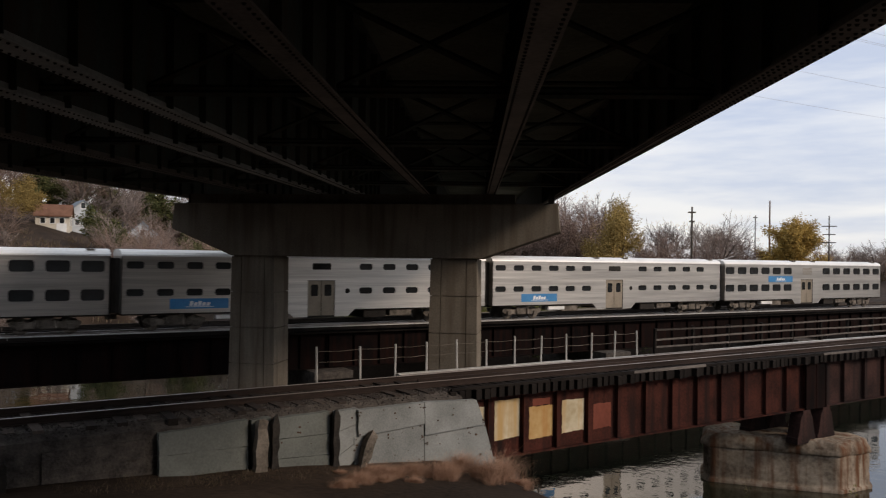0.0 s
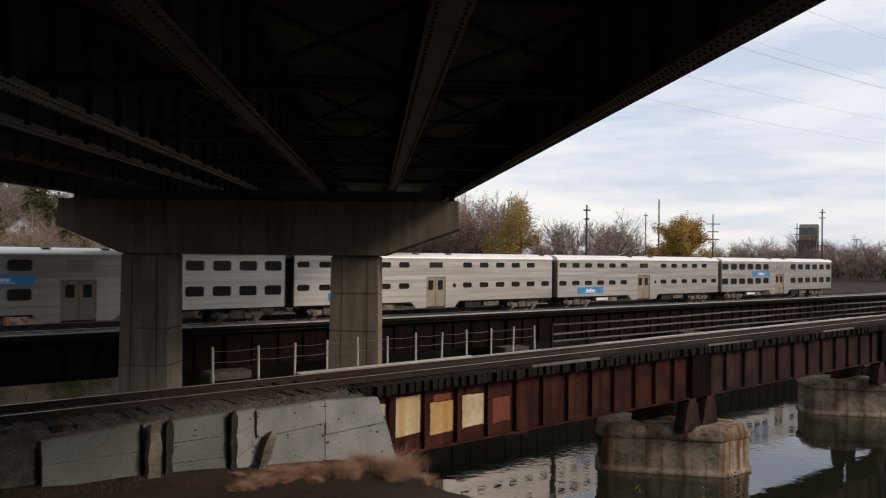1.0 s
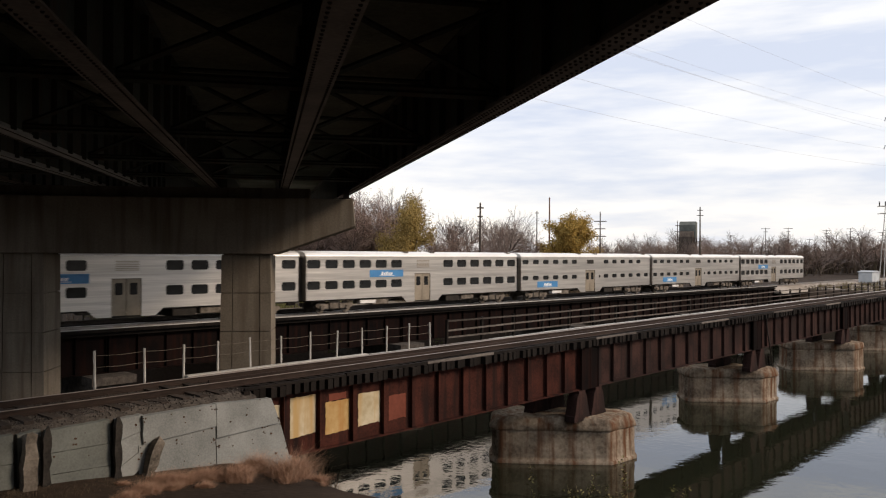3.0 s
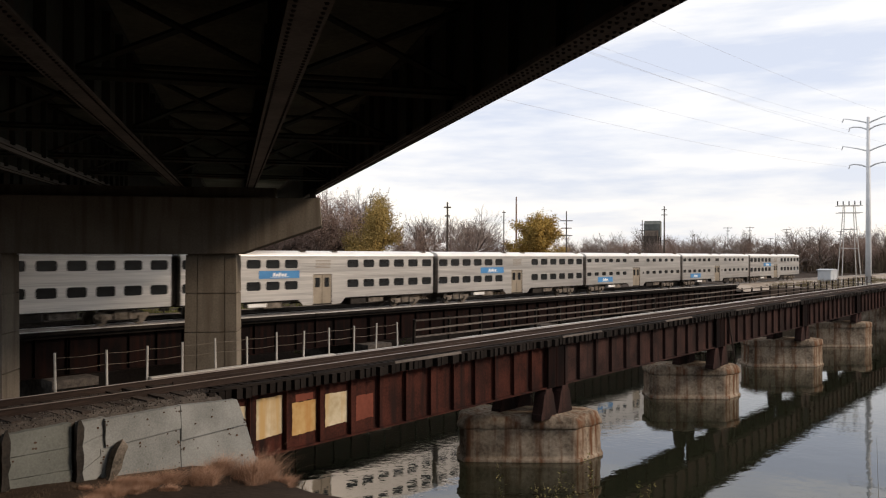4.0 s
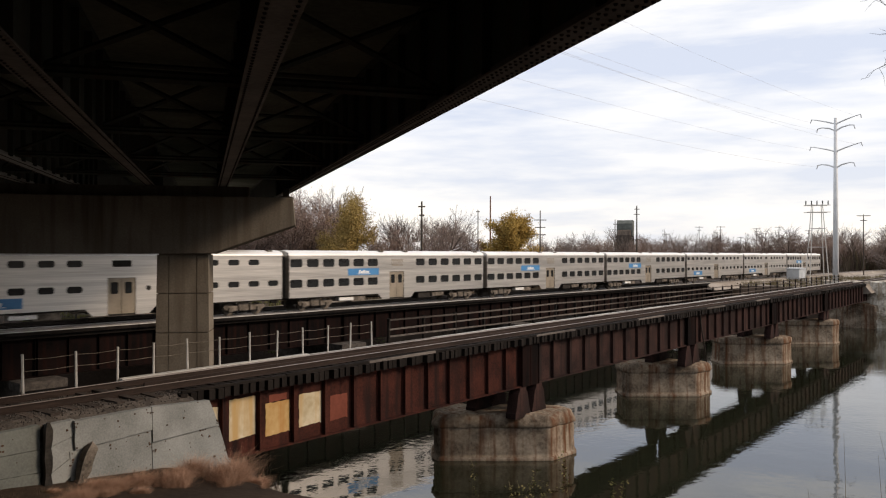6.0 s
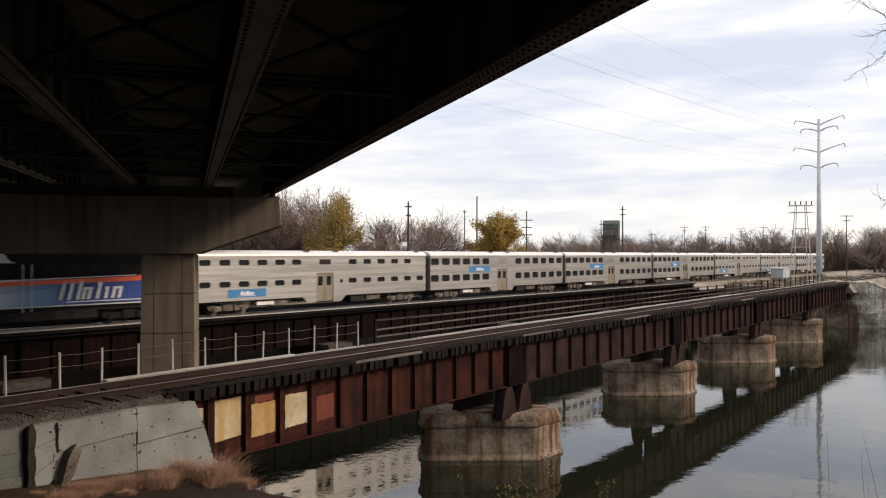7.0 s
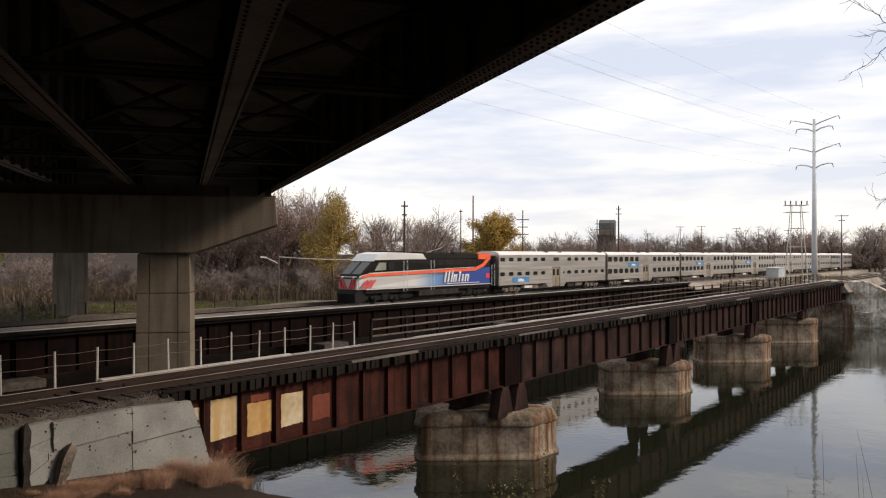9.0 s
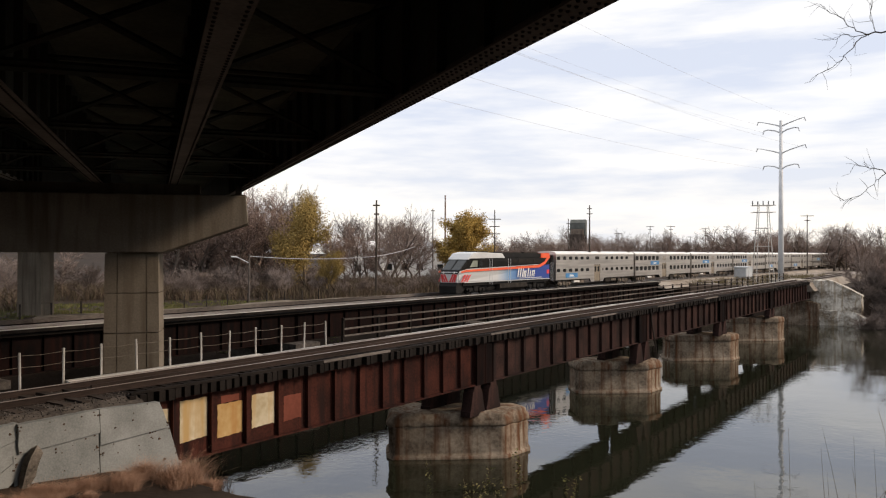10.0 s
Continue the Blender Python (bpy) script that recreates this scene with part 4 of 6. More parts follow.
# ---- trees and growth ----
def tree_meshes(seed, height, spread, levels, leaves, leaf, trunk_r, droop=0.0, leafmat=None, first=0.25, twigs=7):
    """A trunk with limbs, and a crown of twigs and small leaves, as two meshes."""
    rnd = random.Random(seed)
    tv, tf, cv, cf = [], [], [], []

    def limb(vs, fs, p, q, r0, r1, n):
        w = (q - p).normalized()
        u = w.orthogonal().normalized()
        k = w.cross(u)
        b = len(vs)
        for c, r in ((p, r0), (q, r1)):
            for i in range(n):
                a = 6.2832 * i / n
                vs.append(c + (u * math.cos(a) + k * math.sin(a)) * r)
        for i in range(n):
            fs.append((b + i, b + (i + 1) % n, b + n + (i + 1) % n, b + n + i))

    def leafset(p):
        for _ in range(leaves):
            c = p + Vector((rnd.gauss(0, 0.45), rnd.gauss(0, 0.45), rnd.gauss(0, 0.4) - droop * rnd.random())) * (height / 14)
            a, b2 = Vector((rnd.gauss(0, 1), rnd.gauss(0, 1), rnd.gauss(0, 1))).normalized() * leaf, Vector((rnd.gauss(0, 1), rnd.gauss(0, 1), rnd.gauss(0, 1))).normalized() * leaf * 0.7
            k = len(cv)
            cv.extend((c - a, c + b2, c + a, c - b2))
            cf.append((k, k + 1, k + 2, k + 3))

    def grow(p, d, length, r, level):
        q = p
        steps = 3 if level < 2 else 2
        for i in range(steps):
            d2 = (d + Vector((rnd.gauss(0, 0.14), rnd.gauss(0, 0.14), rnd.gauss(0, 0.08) + (0.06 if level else 0.0) - droop * 0.12 * level))).normalized()
            e = q + d2 * length / steps
            ra, rb = r * (1 - 0.4 * i / steps), r * (1 - 0.4 * (i + 1) / steps)
            limb(tv if level < 2 else cv, tf if level < 2 else cf, q, e, max(ra, 0.012), max(rb, 0.010), 6 if level == 0 else (4 if level == 1 else 3))
            if level < levels:
                for _ in range((2 if level == 0 else 2) if i or level else (1 if first < 0.3 else 0)):
                    az, el = rnd.uniform(0, 6.28), rnd.uniform(0.35, 0.95)
                    side = Vector((math.cos(az), math.sin(az), 0))
                    nd = (d2 * math.cos(el) + side * math.sin(el) * spread).normalized()
                    grow(q.lerp(e, rnd.uniform(0.35, 1.0)), nd, length * rnd.uniform(0.50, 0.78), rb * 0.62, level + 1)
            else:
                for _ in range(twigs):
                    s = q.lerp(e, rnd.random())
                    t = s + (d2 + Vector((rnd.gauss(0, 0.6), rnd.gauss(0, 0.6), rnd.gauss(0, 0.5) - droop))).normalized() * length * rnd.uniform(0.25, 0.6)
                    w = (t - s).orthogonal().normalized() * 0.014
                    k = len(cv)
                    cv.extend((s - w, s + w, t))
                    cf.append((k, k + 1, k + 2))
                    if leaves:
                        leafset(t)
            q, d = e, d2
        if level < levels:
            grow(q, d, length * 0.62, r * 0.55, level + 1)

    grow(Vector((0, 0, -0.4)), Vector((rnd.gauss(0, 0.04), rnd.gauss(0, 0.04), 1)).normalized(), height * 0.46, trunk_r, 0)
    out = []
    for nm, vs, fs, m in (("trunk", tv, tf, M_BARK), ("crown", cv, cf, leafmat or M_TWIG)):
        me = bpy.data.meshes.new(nm)
        me.from_pydata(vs, [], fs)
        me.materials.append(m)
        out.append(me)
    return out


KINDS = {
    "bare": [tree_meshes(s, 13, 1.0, 3, 0, 0.1, 0.24, 0.0, M_TWIG, 0.2, 6) for s in (1, 2, 3)],
    "russet": [tree_meshes(s, 11, 1.0, 3, 2, 0.07, 0.2, 0.05, M_RUSSET, 0.2, 5) for s in (11, 12)],
    "gold": [tree_meshes(21, 13, 0.80, 3, 12, 0.12, 0.26, 0.15, M_GOLD, 0.2, 5), tree_meshes(22, 13, 0.80, 3, 10, 0.12, 0.26, 0.15, M_GOLD, 0.2, 5)],
    "oak": [tree_meshes(31, 13, 1.35, 3, 20, 0.16, 0.4, 0.0, M_OCHRE, 0.2, 6)],
    "shrub": [tree_meshes(s, 5.0, 1.4, 3, 0, 0.11, 0.07, 0.0, M_TWIG, 0.1, 8) for s in (51, 52, 53)],
    "green": [tree_meshes(41, 9, 0.9, 3, 5, 0.18, 0.2, 0.1, M_GREEN, 0.2, 5)],
}
LABELS = {"bare": ("bare_tree", "leafless grey-brown tree on the river bank", "bare trees"), "russet": ("russet_tree", "russet brown tree with few dead leaves", "russet trees"),
          "gold": ("willow_tree", "golden autumn willow among bare trees", "golden trees"), "oak": ("oak_tree", "broad oak with ochre autumn leaves", "oak trees"),
          "shrub": ("bush", "brown leafless bush on the bank", "bushes"),
          "green": ("evergreen_tree", "dull green tree on the hillside", "green trees")}


def tree(kind, bearing, dist, size, turn, pick=0, girth=1.0):
    b = radians(bearing)
    x, y = dist * math.sin(b), dist * math.cos(b)
    nm, label, group = LABELS[kind]
    t = thing(nm, pose(x, y, ground_z(x, y), 0, 0, turn) @ Matrix.Diagonal((size * girth, size * girth, size, 1)), label, "tree", group)
    for n, me in zip(("trunk", "crown"), KINDS[kind][pick % len(KINDS[kind])]):
        part(n, me, None, t)


# ---- the far bank, by bearing from the overlook ----
rnd = random.Random(77)
for i in range(26):
    tree(rnd.choice(("bare", "russet", "russet")), 33.5 + i * 0.37, rnd.uniform(106, 132), rnd.uniform(1.0, 1.2) * (1.1 if i > 14 else 1.0), rnd.uniform(0, 360), i)
tree("gold", 43.8, 97, 0.98, 200, 0, 0.84)
tree("gold", 45.4, 93, 0.42, 130, 0, 0.9)
for i in range(13):
    tree("russet" if i % 3 == 0 else "bare", 45.6 + i * 0.54, rnd.uniform(118, 150), rnd.uniform(0.8, 1.08), rnd.uniform(0, 360), i)
for i in range(8):
    tree("bare", 47.5 + i * 0.66, rnd.uniform(165, 200), rnd.uniform(1.0, 1.2), rnd.uniform(0, 360), i)
tree("oak", 54.8, 156, 1.0, 220, 0, 1.08)
for i in range(44):
    tree("bare" if i % 4 else "russet", 57 + i * 0.62, rnd.uniform(330, 470), rnd.uniform(0.95, 1.5), rnd.uniform(0, 360), i)
for i in range(34):
    tree("russet" if i % 3 == 0 else "bare", 57.2 + i * 0.46, rnd.uniform(225, 258), rnd.uniform(0.72, 0.98), rnd.uniform(0, 360), i, 1.3)
for i in range(30):
    tree("russet" if i % 2 else "bare", 72.5 + i * 0.32, rnd.uniform(250, 300), rnd.uniform(0.9, 1.15), rnd.uniform(0, 360), i, 1.4)
for i in range(9):
    tree("bare" if i % 3 else "russet", 82.0 + i * 0.6, rnd.uniform(150, 190), rnd.uniform(0.6, 0.85), rnd.uniform(0, 360), i)
tree("bare", 82.4, 128, 0.62, 30, 1)
tree("russet", 83.6, 128, 0.7, 80, 0)
tree("russet", 84.4, 131, 0.8, 180, 1)
tree("bare", 84.2, 126, 0.75, 120, 2)
for i in range(150):
    b = rnd.uniform(30, 58)
    tree("shrub", b, rnd.uniform(88, 118), rnd.uniform(0.3, 0.5) if 46 < b < 53 else rnd.uniform(0.45, 0.85), rnd.uniform(0, 360), i)
for i in range(60):
    b = rnd.uniform(-6, 30)
    yard = 2.5 < b < 8.5        # open ground below the houses
    tree("shrub", b, rnd.uniform(84, 112 if yard else 150), rnd.uniform(0.5, 0.8) if yard else rnd.uniform(0.7, 1.4), rnd.uniform(0, 360), i)
for i in range(60):
    tree("shrub", rnd.uniform(81.4, 86), rnd.uniform(119, 136), rnd.uniform(0.6, 1.0), rnd.uniform(0, 360), i)
for i in range(26):     # unseen trees added on the overlook's own side, to darken the coaches' reflections
    tree("bare" if i % 2 else "russet", 98 + i * 5.2, rnd.uniform(95, 140), rnd.uniform(1.0, 1.4), rnd.uniform(0, 360), i)
for b, d, k in ((2.2, 140, "russet"), (8.4, 150, "green"), (9.4, 140, "bare"), (10.6, 145, "russet"), (12, 140, "bare")):
    tree(k, b, d, rnd.uniform(0.8, 1.05), rnd.uniform(0, 360), int(d))
# the hillside by the houses
tree("gold", 2.6, 160, 0.95, 70, 1, 1.0)
for i in range(26):     # tall trees that close the view above the roofs
    tree(("bare", "russet", "bare", "green")[i % 4], -1 + i * 0.62, rnd.uniform(190, 225), rnd.uniform(1.05, 1.4), rnd.uniform(0, 360), i, 1.15)
tree("green", 8.1, 158, 0.5, 10)
for i in range(26):
    k = ("russet", "bare", "green", "russet", "bare")[i % 5]
    b = -8 + i * 1.05 + rnd.uniform(-0.4, 0.4)
    tree(k, b, rnd.uniform(198, 240) if 2.8 < b < 7.6 else rnd.uniform(150, 240), rnd.uniform(0.8, 1.25), rnd.uniform(0, 360), i)
for i in range(16):
    tree("green" if i % 3 == 0 else "russet", 7.5 + i * 0.9, rnd.uniform(105, 140), rnd.uniform(0.6, 0.9), rnd.uniform(0, 360), i)


def scrub(name, spots, height, count, width, material, label, seed, lean=0.35, spread=0.35):
    """Clumps of thin bent stems as one mesh."""
    rnd = random.Random(seed)
    vs, fs = [], []
    for x, y, s in spots:
        z = ground_z(x, y) - 0.05
        for _ in range(count):
            a, l = rnd.uniform(0, 6.28), rnd.uniform(0.05, lean)
            h = height * s * rnd.uniform(0.5, 1.1)
            bx, by = x + rnd.gauss(0, spread) * s, y + rnd.gauss(0, spread) * s
            dx, dy = math.cos(a) * l * h, math.sin(a) * l * h
            w = width * rnd.uniform(0.7, 1.3)
            wx, wy = -math.sin(a + 0.8) * w, math.cos(a + 0.8) * w
            k = len(vs)
            vs += [(bx - wx, by - wy, z), (bx + wx, by + wy, z), (bx + dx * 0.4 + wx * 0.8, by + dy * 0.4 + wy * 0.8, z + h * 0.6), (bx + dx * 0.4 - wx * 0.8, by + dy * 0.4 - wy * 0.8, z + h * 0.6),
                   (bx + dx, by + dy, z + h)]
            fs += [(k, k + 1, k + 2, k + 3), (k + 3, k + 2, k + 4)]
    me = bpy.data.meshes.new(name)
    me.from_pydata(vs, [], fs)
    me.materials.append(material)
    return tagged(new(name, me), label, "undergrowth", kind="stuff")


def spots_by_bearing(n, b0, b1, d0, d1, s0, s1, seed):
    rnd = random.Random(seed)
    out = []
    for _ in range(n):
        b, d = radians(rnd.uniform(b0, b1)), rnd.uniform(d0, d1)
        x, y = d * math.sin(b), d * math.cos(b)
        if ground_z(x, y) > 0.2:
            out.append((x, y, rnd.uniform(s0, s1)))
    return out


scrub("undergrowth", spots_by_bearing(1100, 26, 58, 86, 130, 0.6, 1.3, 3), 1.5, 34, 0.03, M_BRUSH, "tangled brown undergrowth along the bank", 4, 1.3, 0.8)
scrub("undergrowth", spots_by_bearing(420, -6, 26, 74, 160, 0.6, 1.3, 5), 1.5, 26, 0.04, M_BRUSH, "tangled brown undergrowth on the slope", 6, 1.3, 0.8)
scrub("undergrowth", spots_by_bearing(700, 56, 86, 250, 430, 1.0, 2.2, 7), 4.2, 16, 0.13, M_BRUSH, "far belt of brown scrub", 8, 0.5)
scrub("undergrowth", [(127 + random.uniform(-1, 16), 8 + random.uniform(-8, 9), random.uniform(0.6, 1.4)) for _ in range(140)], 3.4, 30, 0.035, M_BRUSH, "bare thicket beside the far abutment", 9, 0.6)
scrub("dry_grass", [(rndx, rndy, random.uniform(0.6, 1.2)) for rndx, rndy in ((random.uniform(126, 185), random.uniform(26, 44)) for _ in range(420))], 0.9, 18, 0.03, M_REED, "straw-coloured grass beside the tracks", 10, 0.5)
scrub("dry_grass", spots_by_bearing(900, 22, 46, 68, 84, 0.4, 0.9, 12), 0.32, 22, 0.03, leafy("faded_green_grass", [(0.085, 0.10, 0.035), (0.13, 0.135, 0.05), (0.16, 0.13, 0.07)]), "faded grass beyond the high bridge", 13, 0.5)
random.seed(31)
weeds = []
for k in range(30):
    u = random.random()
    cx, cy, big = 8.6 + 7.6 * u + random.gauss(0, 0.4), 19.4 - 3.0 * random.random() * (0.5 + 0.5 * u), random.uniform(0.4, 1.3) * (0.5 + 0.5 * min(1, 2.0 * u))
    for _ in range(16):
        r, a = abs(random.gauss(0, 0.34)) * big, random.uniform(0, 6.28)
        weeds.append((cx + r * math.cos(a), cy + r * math.sin(a), big * max(0.3, 1 - 0.9 * r) * random.uniform(0.7, 1.1)))
scrub("dry_weeds", weeds, 0.62, 130, 0.0022, M_GRASS, "clumps of russet dry weeds at the slab wall", 32, 2.0, 0.16)
scrub("dry_weeds", [(random.uniform(2, 9), 19.6 + random.uniform(-0.5, 0.3), random.uniform(0.25, 0.6)) for _ in range(110)], 0.30, 34, 0.0035, M_BRUSH, "low russet weeds along the slab wall", 33, 1.3)
scrub("dry_weeds", [(random.uniform(13, 21), random.uniform(24.5, 40), random.uniform(0.3, 0.8)) for _ in range(200)], 1.0, 20, 0.012, M_BRUSH, "weeds between the two bridges", 34, 0.5)


def reeds(name, base, n, height, seed, label, leafy_tops=False):
    """A few tall thin stems, some with short shoots, some with small leaves up the stem."""
    r = random.Random(seed)
    t = thing(name, pose(*base), label, "weeds", "foreground weeds")
    for _ in range(n):
        bm = bmesh.new()
        p = Vector((r.gauss(0, 0.45), r.gauss(0, 0.45), -1.2))
        d = Vector((r.gauss(0, 0.13), r.gauss(0, 0.13), 1)).normalized()
        h = height * r.uniform(0.5, 1.0) + 1.2
        for k in range(6):
            q = p + d * h / 6
            tube(bm, p, q, 0.007 * (1 - k / 7), 0.007 * (1 - (k + 1) / 7), 4, False)
            if k > 2 and r.random() < 0.3:
                e = q + (d * 1.6 + Vector((r.gauss(0, 0.5), r.gauss(0, 0.5), 0.2))).normalized() * h * r.uniform(0.03, 0.08)
                tube(bm, q, e, 0.003, 0.001, 3, False)
            p, d = q, (d + Vector((r.gauss(0, 0.05), r.gauss(0, 0.05), 0))).normalized()
        stem = part("stem", bm, M_REED, t)
        if leafy_tops:
            bm = bmesh.new()
            for j in range(40):
                c = Vector((p.x, p.y, p.z)) - d * h * 0.20 * (j // 8) / 4 + Vector((r.gauss(0, 0.032), r.gauss(0, 0.032), r.gauss(0, 0.025)))
                u, w = Vector((r.gauss(0, 1), r.gauss(0, 1), r.gauss(0, 0.6))).normalized() * 0.024, Vector((r.gauss(0, 1), r.gauss(0, 1), r.gauss(0, 0.6))).normalized() * 0.016
                bm.faces.new([bm.verts.new(v) for v in (c - u, c + w, c + u, c - w)])
            part("leaves", bm, M_WEEDLEAF, stem, "small yellowing leaves")


def spot(bearing, dist, z):
    b = radians(bearing)
    return dist * math.sin(b), dist * math.cos(b), z


reeds("tall_weeds", spot(80.6, 9.0, 6.2), 16, 1.95, 51, "thin dry reeds on the near bank")
reeds("tall_weeds", spot(83.0, 8.6, 6.2), 14, 2.2, 52, "thin dry reeds on the near bank")
reeds("tall_weeds", spot(51.3, 10.5, 6.1), 5, 1.15, 53, "straggling leafy weeds above the water", True)
reeds("tall_weeds", spot(57.0, 10.0, 6.2), 8, 1.0, 54, "straggling leafy weeds above the water", True)
reeds("tall_weeds", spot(60.5, 10.0, 6.2), 10, 1.1, 55, "straggling leafy weeds above the water", True)


def branch(lines, seed, label):
    """A bare branch with forks and fine twigs, from a tree outside the view."""
    r = random.Random(seed)
    b = thing("bare_branch", Matrix(), label, "branch", "overhanging branches")
    for k, (pts, r0, r1) in enumerate(lines):
        pts = [Vector(p) for p in pts]
        fine = []
        for p, q in zip(pts, pts[1:]):
            for j in range(4):
                fine.append(p.lerp(q, j / 4) + Vector((r.gauss(0, 0.012), r.gauss(0, 0.012), r.gauss(0, 0.016))))
        fine.append(pts[-1])
        bm = bmesh.new()
        n = len(fine)
        polytube(bm, fine, [r0 + (r1 - r0) * j / (n - 1) for j in range(n)], 5)
        fork = part("fork" if k else "limb", bm, M_BARK, b)
        for j in range(2, n, 1):
            for _ in range(1 if k else 0):
                d = (fine[j] - fine[j - 1]).normalized() * 0.6 + Vector((r.gauss(0, 0.25), r.gauss(0, 0.5), r.gauss(0, 0.75)))
                e1 = fine[j] + d.normalized() * r.uniform(0.06, 0.16)
                e2 = e1 + (d.normalized() + Vector((0, r.gauss(0, 0.4), r.gauss(0, 0.5)))).normalized() * r.uniform(0.04, 0.14)
                bm = bmesh.new()
                polytube(bm, [fine[j], e1, e2], [0.0028, 0.002, 0.001], 4)
                part("twig", bm, M_BARK, fork)


branch([([(11.1, 0.35, 12.78), (10.95, 1.0, 12.74), (10.92, 1.31, 12.72), (10.88, 1.53, 12.70)], 0.015, 0.008),
        ([(10.88, 1.53, 12.70), (10.85, 1.70, 12.83), (10.82, 1.84, 12.98), (10.78, 2.06, 13.16)], 0.007, 0.002),
        ([(10.88, 1.53, 12.70), (10.84, 1.70, 12.52), (10.80, 1.88, 12.35), (10.76, 2.11, 12.22)], 0.007, 0.002),
        ([(10.88, 1.53, 12.70), (10.85, 1.73, 12.73), (10.82, 1.91, 12.70)], 0.005, 0.0015),
        ([(10.90, 1.41, 12.71), (10.90, 1.48, 12.92), (10.90, 1.46, 13.14)], 0.005, 0.002)], 61, "bare twiggy branch reaching over the water")
branch([([(11.1, 0.4, 11.15), (10.95, 0.95, 11.08), (10.92, 1.31, 11.00)], 0.011, 0.006),
        ([(10.92, 1.31, 11.00), (10.89, 1.44, 10.84), (10.86, 1.66, 10.70), (10.84, 1.80, 10.66)], 0.005, 0.0015),
        ([(10.92, 1.31, 11.00), (10.88, 1.48, 11.06), (10.86, 1.65, 11.10)], 0.007, 0.002)], 62, "thin bare branch reaching over the water")


# ---- poles, masts and wires ----
def arm_pole(bearing, dist, height, arms, r=0.16, material=None, name="utility_pole", label="dark timber utility pole with crossarms"):
    x, y, _ = spot(bearing, dist, 0)
    p = thing(name, pose(x, y, ground_z(x, y), 0, 0, -bearing + 12), label, "pole", "utility poles")
    bm = bmesh.new()
    tube(bm, (0, 0, -0.5), (0, 0, height), r, r * 0.6, 8)
    part("pole", bm, material or M_POLE, p)
    for z, w in arms:
        bm = bmesh.new()
        box(bm, -w / 2, w / 2, -0.07, 0.07, height - z - 0.08, height - z + 0.08)
        part("crossarm", bm, material or M_POLE, p)
    return p


arm_pole(48.9, 90, 11.0, ((0.6, 0.8), (1.6, 0.6)))
arm_pole(53.0, 150, 13.5, ((0.4, 0.7),), 0.14)
arm_pole(53.9, 190, 18.6, (), 0.25, M_SHINGLE, "chimney_mast", "tall thin reddish mast beyond the trees")
arm_pole(57.5, 150, 13.2, ((1.8, 2.4), (3.2, 2.0), (4.6, 2.2)))
arm_pole(62.8, 200, 14.0, ((1.2, 1.0), (2.6, 1.4)))
arm_pole(64.3, 190, 16.2, ((0.8, 1.2), (2.0, 1.4), (8.0, 1.2)), 0.22)
for b, d, h in ((66.3, 260, 11.5), (68.5, 300, 15), (69.9, 300, 15), (72.2, 330, 15), (73.6, 340, 16), (71.2, 350, 12), (75.4, 350, 15), (78.6, 210, 14.5), (80.9, 260, 12.0)):
    arm_pole(b, d, h, ((0.3, 3.0), (1.4, 1.4)) if h > 12 else ((0.3, 2.4),), 0.16)

x, y, _ = spot(77.0, 130, 0)
mast = thing("transmission_mast", pose(x, y, ground_z(x, y), 0, 0, 84), "tall galvanised steel monopole with curved arms", "power mast")
bm = bmesh.new()
tube(bm, (0, 0, -0.6), (0, 0, 25.6), 0.46, 0.22, 12)
part("shaft", bm, M_GALV, mast, smooth=True)
for z, w in ((25.0, 3.5), (24.0, 2.6), (20.9, 3.6), (18.5, 2.6)):
    for sgn in (-1, 1):
        bm = bmesh.new()
        pts = [(0, z - 0.3), (0.35 * w, z + 0.15), (0.75 * w, z + 0.55 if w > 3 else z + 0.35), (w, z + 0.75 if w > 3 else z + 0.25)]
        for (a, za), (b, zb) in zip(pts, pts[1:]):
            tube(bm, (sgn * a, 0, za), (sgn * b, 0, zb), 0.13 - 0.02 * a, 0.12 - 0.02 * b, 6)
        arm = part("arm", bm, M_GALV, mast)
        bm = bmesh.new()
        tube(bm, (sgn * w * 0.97, 0, pts[3][1]), (sgn * (w + 0.1), 0, pts[3][1] - 0.55), 0.07, 0.07, 6)
        part("insulator", bm, M_WIRE, arm)

x, y, _ = spot(75.9, 150, 0)
gan = thing("steel_gantry", pose(x, y, ground_z(x, y), 0, 0, -60), "lattice steel gantry on four thin legs", "power gantry")
for lx in (-1.25, 1.25):
    for ly in (-1.0, 1.0):
        bm = bmesh.new()
        tube(bm, (lx * 1.25, ly * 1.4, -0.4), (lx * 0.62, ly * 0.4, 13.6), 0.085, 0.065, 6)
        part("leg", bm, M_POST, gan)
for z in (6.2, 9.4, 12.2, 13.4):
    w = 1.6 - z * 0.06 if z < 12 else 1.9
    bm = bmesh.new()
    for ly in (-0.9, 0.9):
        tube(bm, (-w, ly, z), (w, ly, z), 0.06, seg=5)
    part("beam", bm, M_POST, gan)
for lx in (-1.8, -0.9, 0.0, 0.9, 1.8):
    bm = bmesh.new()
    tube(bm, (lx, 0, 13.4), (lx, 0, 14.2), 0.10, seg=5)
    part("insulator", bm, M_BLACK, gan)

